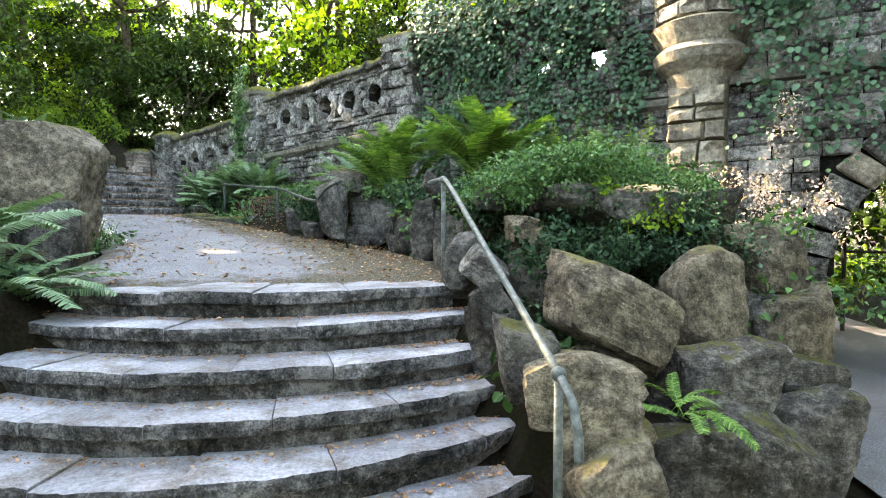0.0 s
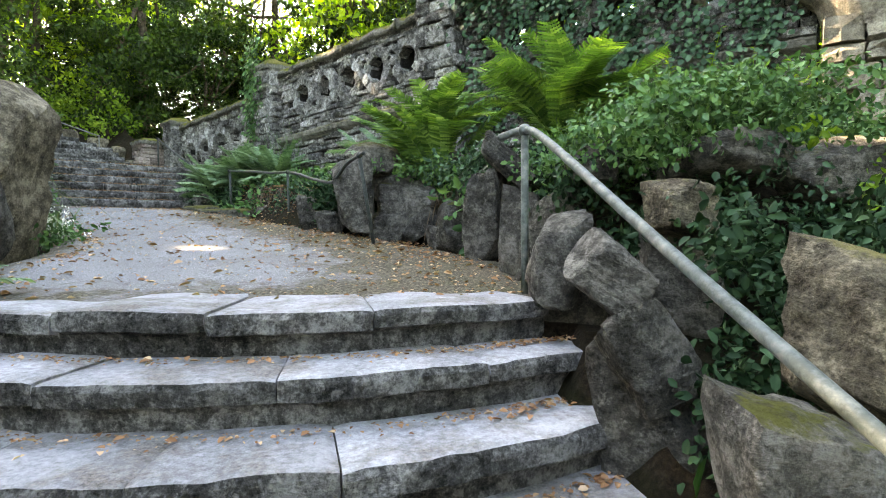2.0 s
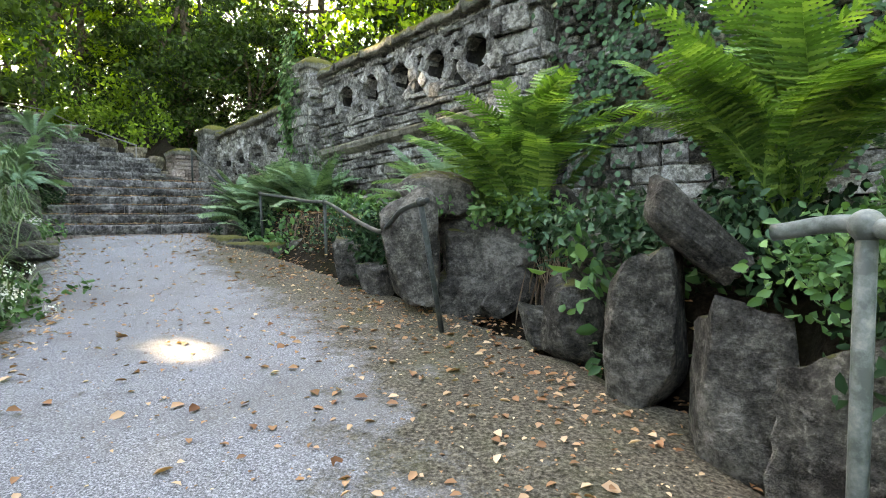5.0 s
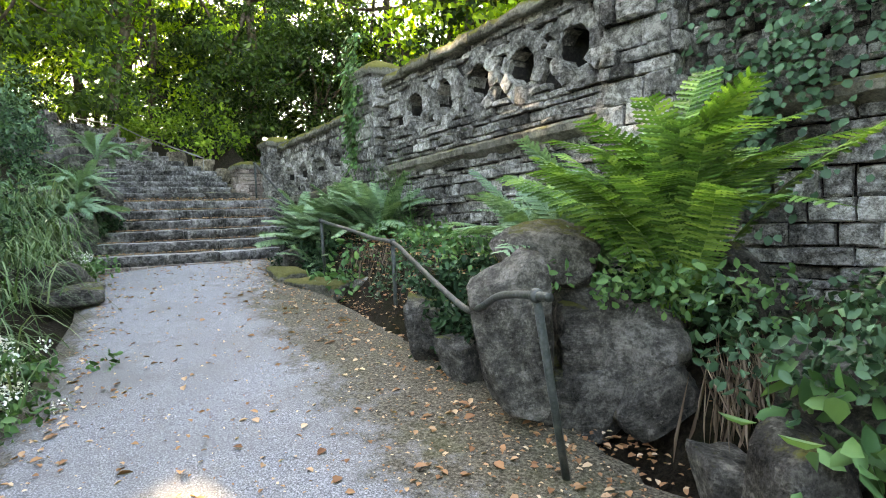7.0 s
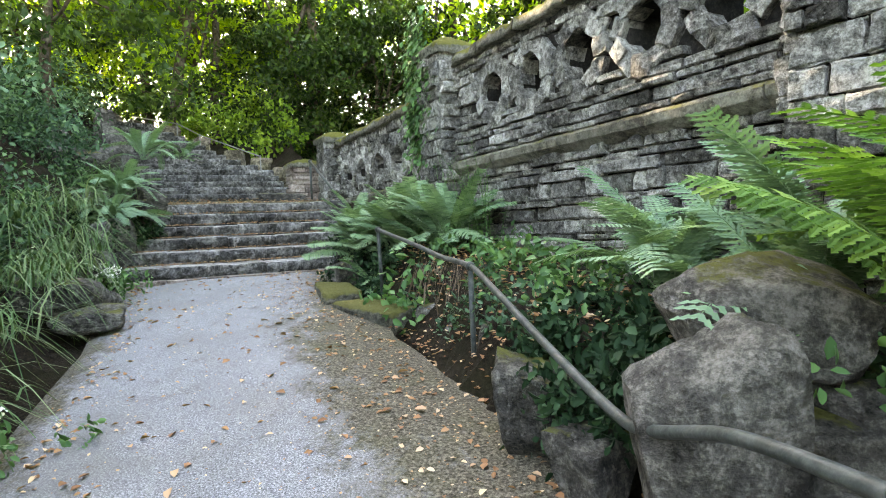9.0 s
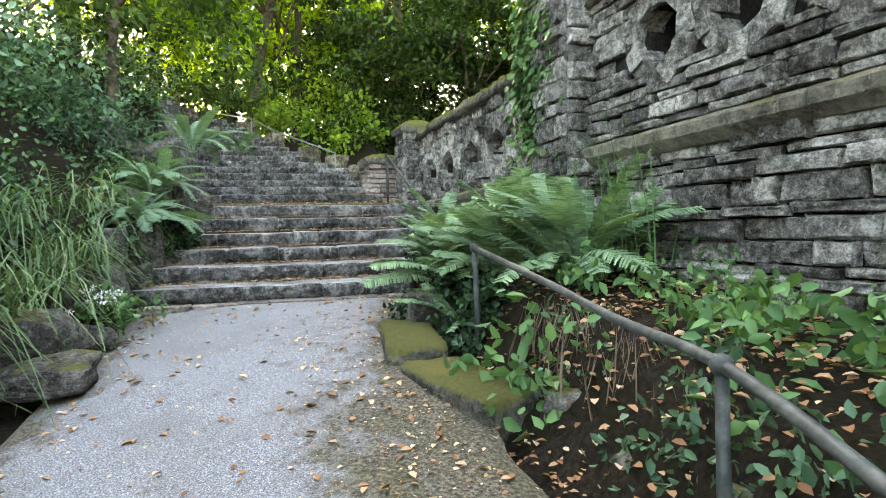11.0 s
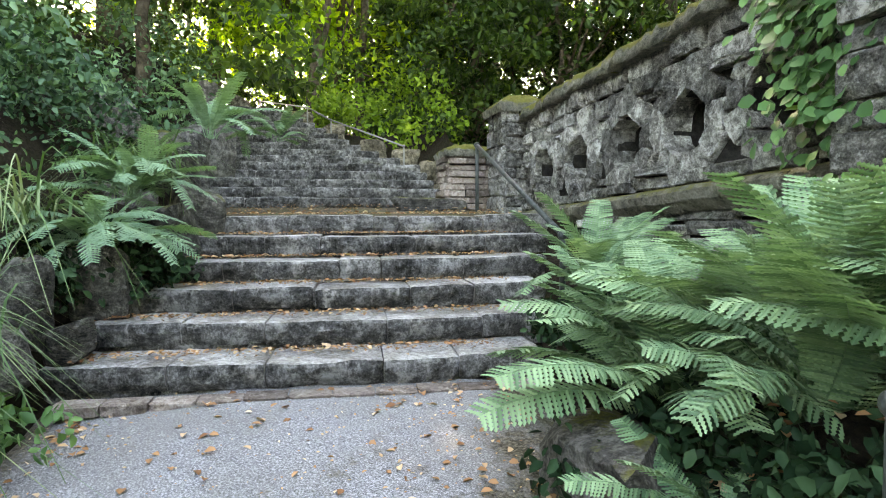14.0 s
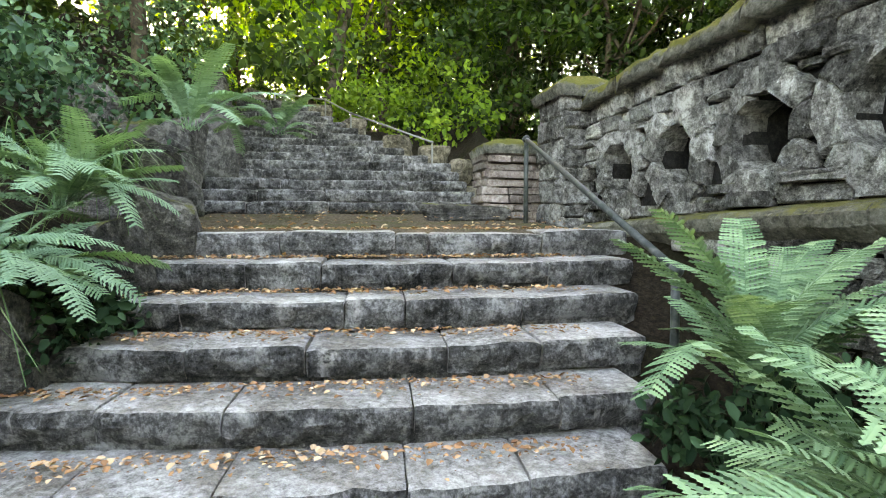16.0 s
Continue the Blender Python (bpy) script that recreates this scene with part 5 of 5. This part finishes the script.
def trunk_mesh(seed, height, r0, lean, tips):
    r = random.Random(seed)
    pts = [Vector((lean * (k / 8) ** 1.3 * height + r.uniform(-0.06, 0.06), r.uniform(-0.08, 0.08), height * k / 8)) for k in range(9)]
    verts, faces = tube([pts[0] - Vector((0, 0, 0.6))] + pts, r0, 10, r0 * 0.3)
    for tip in tips:
        k = r.randint(3, 7)
        s = pts[k]
        t = Vector(tip)
        mid = s.lerp(t, 0.5) + Vector((0, 0, -0.25))
        v, f = tube(bent([s, mid, t], 3), r0 * 0.35, 6, 0.02)
        b = len(verts)
        verts += v
        faces += [tuple(b + i for i in q) for q in f]
    return raw("trunk", verts, faces, BARK, True)


def tree(seed, height, spread, n, per, size, material, label, r0=0.17, lean=0.03, low=0.25):
    t = tagged(new("tree"), label, "tree", "woodland trees")
    (v, f), c = crown(seed, height, spread, n, per, size, low)
    part("trunk", trunk_mesh(seed, height * 0.9, r0, lean, c[:12]), None, t)
    part("crown", leaf_mesh("crown", v, f, material), None, t)
    return t


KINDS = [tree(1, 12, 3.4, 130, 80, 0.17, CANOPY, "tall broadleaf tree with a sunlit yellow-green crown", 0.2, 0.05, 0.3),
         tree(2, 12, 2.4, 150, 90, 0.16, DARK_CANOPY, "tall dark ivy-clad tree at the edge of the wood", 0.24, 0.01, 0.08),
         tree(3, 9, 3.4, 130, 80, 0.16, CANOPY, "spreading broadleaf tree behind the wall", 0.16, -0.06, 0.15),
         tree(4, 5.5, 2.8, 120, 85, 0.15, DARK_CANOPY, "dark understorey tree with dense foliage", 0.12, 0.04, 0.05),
         # shade tree, added mainly to keep the sun off the walk
         tree(5, 14, 4.6, 190, 75, 0.22, CANOPY, "tall tree added to shade the walk, with a high dense crown", 0.26, 0.02, 0.3),
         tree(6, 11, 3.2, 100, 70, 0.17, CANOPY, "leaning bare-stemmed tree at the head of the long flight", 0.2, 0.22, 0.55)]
# kind 5 comes first: sun blockers added mostly out of view
SPOTS = [(5, -14.5, 10.5), (5, -17.0, 13.5), (5, -19.0, 9.5), (5, -15.5, 6.0), (5, -20.5, 15.0), (5, -14.5, 1.0), (5, 11.0, -1.0), (4, -10.2, 20.2), (4, -13.6, 21.2), (3, -18.6, 20.8), (1, -20.0, 20.0), (2, -12.8, 20.5), (3, -16.5, 19.8), (3, -24, 24), (2, -17, 26), (1, -13, 27), (2, -8.5, 22), (4, -15, 22.8),
         (1, -5, 20), (2, -4.2, 18.6), (3, -2, 19), (1, 1.5, 17), (2, 4.5, 15.5), (3, 7, 13), (1, 9.5, 10.5), (4, -20.5, 24.5),
         (3, -22, 17), (1, -18, 14), (2, -24, 19.5), (1, -27, 28), (3, -9, 27), (1, -1, 23), (2, -27, 22), (3, -30, 27), (1, -19, 30),
         (2, 7.5, 20), (4, 9, 16), (3, 13, 14), (2, 14, 9), (4, 8.5, 9.5), (2, -13, 3), (3, -12, -3), (1, 8, 0.5), (3, 8.5, -5), (2, -7, -8), (4, 11, 4), (4, -9.5, 24), (4, -4.5, 23), (4, 0.5, 20.5)]
# after the first two, unseen trees added around the start to cut side light
SPOTS += [(4, -13.5, 12.8), (6, -16.0, 17.7), (2, 2.5, -9), (4, -2, -7), (4, 2, -6.5), (4, -5, -6), (4, 6, -5), (2, 9, 3), (4, 10.5, 7), (4, -8, -5)]
first = set()
for kind, x, y in SPOTS:
    src = KINDS[kind - 1]
    z = land(x, y) - 0.1
    s = rng.uniform(0.88, 1.2)
    m = pose(x, y, z, 0, 0, rng.uniform(0, 360) if kind != 6 else 43)
    if kind not in first:
        first.add(kind)
        src.matrix_basis = m
    else:
        copy_thing(src, m @ Matrix.Diagonal((s, s, s, 1)))
# low bright growth at the edge of the wood
c, r = lumps((-16, -10.8, 17.0, 19.5), 46, 0.5, 0.9)
stuff("laurel", *cloud(c, r, 90, 0.13), LIME, "sunlit yellow-green laurels behind the low pillar", "shrub")
c, r = lumps((-26, -8, 19, 28), 140, 0.9, 1.8)
# dark leaf colour carries the shade of the wood's depth
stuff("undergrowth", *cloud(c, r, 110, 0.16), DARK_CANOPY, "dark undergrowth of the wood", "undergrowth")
c, r = lumps((-8, 16, 13.5, 22), 120, 0.8, 0.8)
ok = np.array([behind_wall(q[0], q[1]) > 1.3 or q[0] > 3 for q in c])
c, r = c[ok], r[ok]
stuff("undergrowth", *cloud(c, r, 80, 0.16), CANOPY, "green undergrowth behind the wall", "undergrowth")
# more wood far off
far = np.array([(-60 * math.sin(a) + gen.normal() * 6 - 5, 60 * math.cos(a) * 0.75 + gen.normal() * 6 + 5, 4 + 9 * gen.random() ** 1.5) for a in gen.uniform(-2.9, 2.9, 190)])
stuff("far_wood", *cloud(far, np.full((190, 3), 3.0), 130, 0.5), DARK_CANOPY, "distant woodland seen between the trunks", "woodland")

# ---------------------------------------------------------------- gaps in the canopy, where sun flecks reach the ground


def open_gaps(gaps):
    toward = np.array([math.sin(az) * math.cos(el), math.cos(az) * math.cos(el), math.sin(el)])
    bpy.context.view_layer.update()
    for ob in list(scene.objects):
        if ob.name.split(".")[0] not in ("crown", "bank_shrub", "undergrowth", "lime_shrub", "trailing_shrub"):
            continue
        n = len(ob.data.vertices)
        v = np.empty(n * 3, np.float32)
        ob.data.vertices.foreach_get("co", v)
        v = v.reshape(-1, 6, 3)
        a = np.array(ob.matrix_world)
        mid = v.mean(1) @ a[:3, :3].T + a[:3, 3]
        keep = np.ones(len(mid), bool)
        for place, r in gaps:
            rel = mid - np.array(place)
            s = rel @ toward
            off = np.linalg.norm(rel - s[:, None] * toward, axis=1)
            keep &= ~((off < r) & (s > 0.3))
        if keep.all():
            continue
        b = np.arange(int(keep.sum()))[:, None] * 6
        f = np.concatenate([b + [0, 1, 2, 3], b + [0, 3, 4, 5]], 1).reshape(-1, 4)
        ob.data = leaf_mesh(ob.name.split(".")[0], v[keep].reshape(-1, 3), f, ob.data.materials[0])


open_gaps([((-2.05, 5.34, 1.45), 0.24), ((-2.4, 5.22, 1.45), 0.16), ((-2.75, 5.15, 1.45), 0.1), ((-1.7, 5.5, 1.45), 0.13), ((-2.41, 6.35, 1.5), 0.2), ((2.95, 6.6, 2.5), 0.35), ((2.9, 6.5, 1.9), 0.25), ((1.02, 2.85, 0.8), 0.22), ((-0.9, 3.3, 0.7), 0.12), ((2.85, 4.6, 1.3), 0.25)])

# ---------------------------------------------------------------- fallen leaves


def litter(name, pts, size, label, material=DRY):
    p = np.asarray(pts, float)
    n = len(p)
    a = gen.uniform(0, 2 * math.pi, n)
    ax = np.column_stack([np.cos(a), np.sin(a), gen.normal(size=n) * 0.18])
    nr = np.column_stack([gen.normal(size=(n, 2)) * 0.25, np.ones(n)])
    return stuff(name, *leaves(p, ax, nr, size * gen.uniform(0.5, 1.4, n), 0.62, 0.16), material, label, "leaves")


pts = []
for _ in range(1500):
    u = gen.random()
    u = u if gen.random() < 0.25 else (1.0 - abs(gen.normal()) * 0.16 if gen.random() < 0.7 else 0.04 + abs(gen.normal()) * 0.05)
    x, y, z = path_point(min(5.99, 6 * gen.random()), min(1.05, max(-0.04, u)))
    pts.append((x, y, z + 0.018))
litter("fallen_leaves", pts, 0.036, "dry brown and cream fallen leaves on the path")
pts = []
for _ in range(300):
    x, y, z = path_point(min(5.99, 6 * gen.random()), gen.uniform(0.02, 1.0))
    pts.append((x, y, z + 0.02))
litter("fallen_leaves", pts, 0.05, "larger pale fallen leaves on the asphalt")
pts = []
for _ in range(2600):
    u = 1.0 - abs(gen.normal()) * 0.35 if gen.random() < 0.7 else gen.random()
    x, y, z = path_point(min(5.99, 6 * gen.random()), min(1.05, max(-0.04, u)))
    pts.append((x, y, z + 0.016))
litter("leaf_crumbs", pts, 0.014, "crumbs of dry leaves and twigs on the path")
pts = []
for _ in range(2600):
    x, y = gen.uniform(-5.0, -1.6), gen.uniform(8.3, 11.2)
    _, left = along(x, y)
    if -2.7 < left < -1.05:
        pts.append((x, y, land(x, y) + 0.015 + 0.02 * gen.random()))
litter("fallen_leaves", pts, 0.042, "thick brown leaf litter on the bed beside the rail")
pts = []
for k, (y0, z0, z1) in enumerate(FIRST[:-1]):
    at, nxt = lower_curve(y0), lower_curve(FIRST[k + 1][0])
    for _ in range(190):
        x = CUTS[k][-1] - abs(gen.normal()) * 0.5 if gen.random() < 0.55 else gen.uniform(-2.9, CUTS[k][-1])
        x = max(-2.95, x)
        f = 0.95 - abs(gen.normal()) * 0.18
        pts.append((x, at(x)[1] + f * (nxt(x)[1] - at(x)[1]), z1 + 0.012))
for k in range(6):
    for _ in range(230):
        u = gen.uniform(-1.05 + 0.075 * k, 1.2 + 0.1 * k)
        p = FOOT + UP * (0.315 * k + 0.285 - abs(gen.normal()) * 0.075) + ACROSS * u
        pts.append((p.x, p.y, 2.04 + 0.155 * (k + 1) + 0.022))
litter("fallen_leaves", pts, 0.031, "dry fallen leaves gathered on the steps")
pts = []
for k in range(6):
    for _ in range(420):
        p = FOOT + UP * (0.315 * k + 0.305 - abs(gen.normal()) * 0.09) + ACROSS * gen.uniform(-1.05 + 0.075 * k, 1.3 + 0.1 * k)
        pts.append((p.x, p.y, 2.04 + 0.155 * (k + 1) + 0.016))
for k, (y0, z0, z1) in enumerate(FIRST[:-1]):
    at, nxt = lower_curve(y0), lower_curve(FIRST[k + 1][0])
    for _ in range(380):
        x = gen.uniform(-2.9, CUTS[k][-1])
        f = 0.98 - abs(gen.normal()) * 0.14
        pts.append((x, at(x)[1] + f * (nxt(x)[1] - at(x)[1]), z1 + 0.01))
litter("leaf_crumbs", pts, 0.016, "crumbs of dry leaves along the backs of the steps")
pts = []
for _ in range(900):
    x, y = gen.uniform(-4.6, 0.5), gen.uniform(5.5, 11.4)
    if right_bed(x, y, 0):
        pts.append((x, y, land(x, y) + 0.015))
for _ in range(260):
    p = FOOT + UP * gen.uniform(1.8, 5.0) + ACROSS * gen.uniform(-1.0, 1.9)
    pts.append((p.x, p.y, 2.975 + 0.19 * ((p - FOOT).dot(UP) - 1.75) / 3.5 + 0.02))
for _ in range(700):
    x, y, z = path_point(min(5.99, 0.2 + 4.6 * gen.random()), 1.0 + 0.14 * gen.random())
    pts.append((x, y, max(land(x, y), z - 0.05) + 0.03))
litter("fallen_leaves", pts, 0.034, "leaf litter below the wall and on the landing")

# iron fence seen through the arch
fence = tagged(new("iron_fence"), "low black lattice fence beyond the arch", "fence")
FM, _ = (placed((6.2, 9.6), (10.2, 7.0)))
fence.matrix_basis = FM
IRON = shader("iron", 0.5, 0.6)[0]
IRON.node_tree.nodes["Principled BSDF"].inputs["Base Color"].default_value = (0.02, 0.02, 0.02, 1)
for z in (1.35, 1.75):
    part("bar", raw("bar", *tube([(0, 0, z), (2.4, 0, z), (4.8, 0, z)], 0.025, 6), IRON), None, fence)
for k in range(17):
    part("lattice_bar", raw("lattice_bar", *tube([(0.3 * k, 0, 1.35), (0.3 * k + 0.15, 0, 1.55), (0.3 * k, 0, 1.75)], 0.015, 5), IRON), None, fence)
for k in range(4):
    part("post", raw("post", *tube([(1.6 * k, 0, 0.0), (1.6 * k, 0, 1.0), (1.6 * k, 0, 1.8)], 0.035, 8), IRON), None, fence)
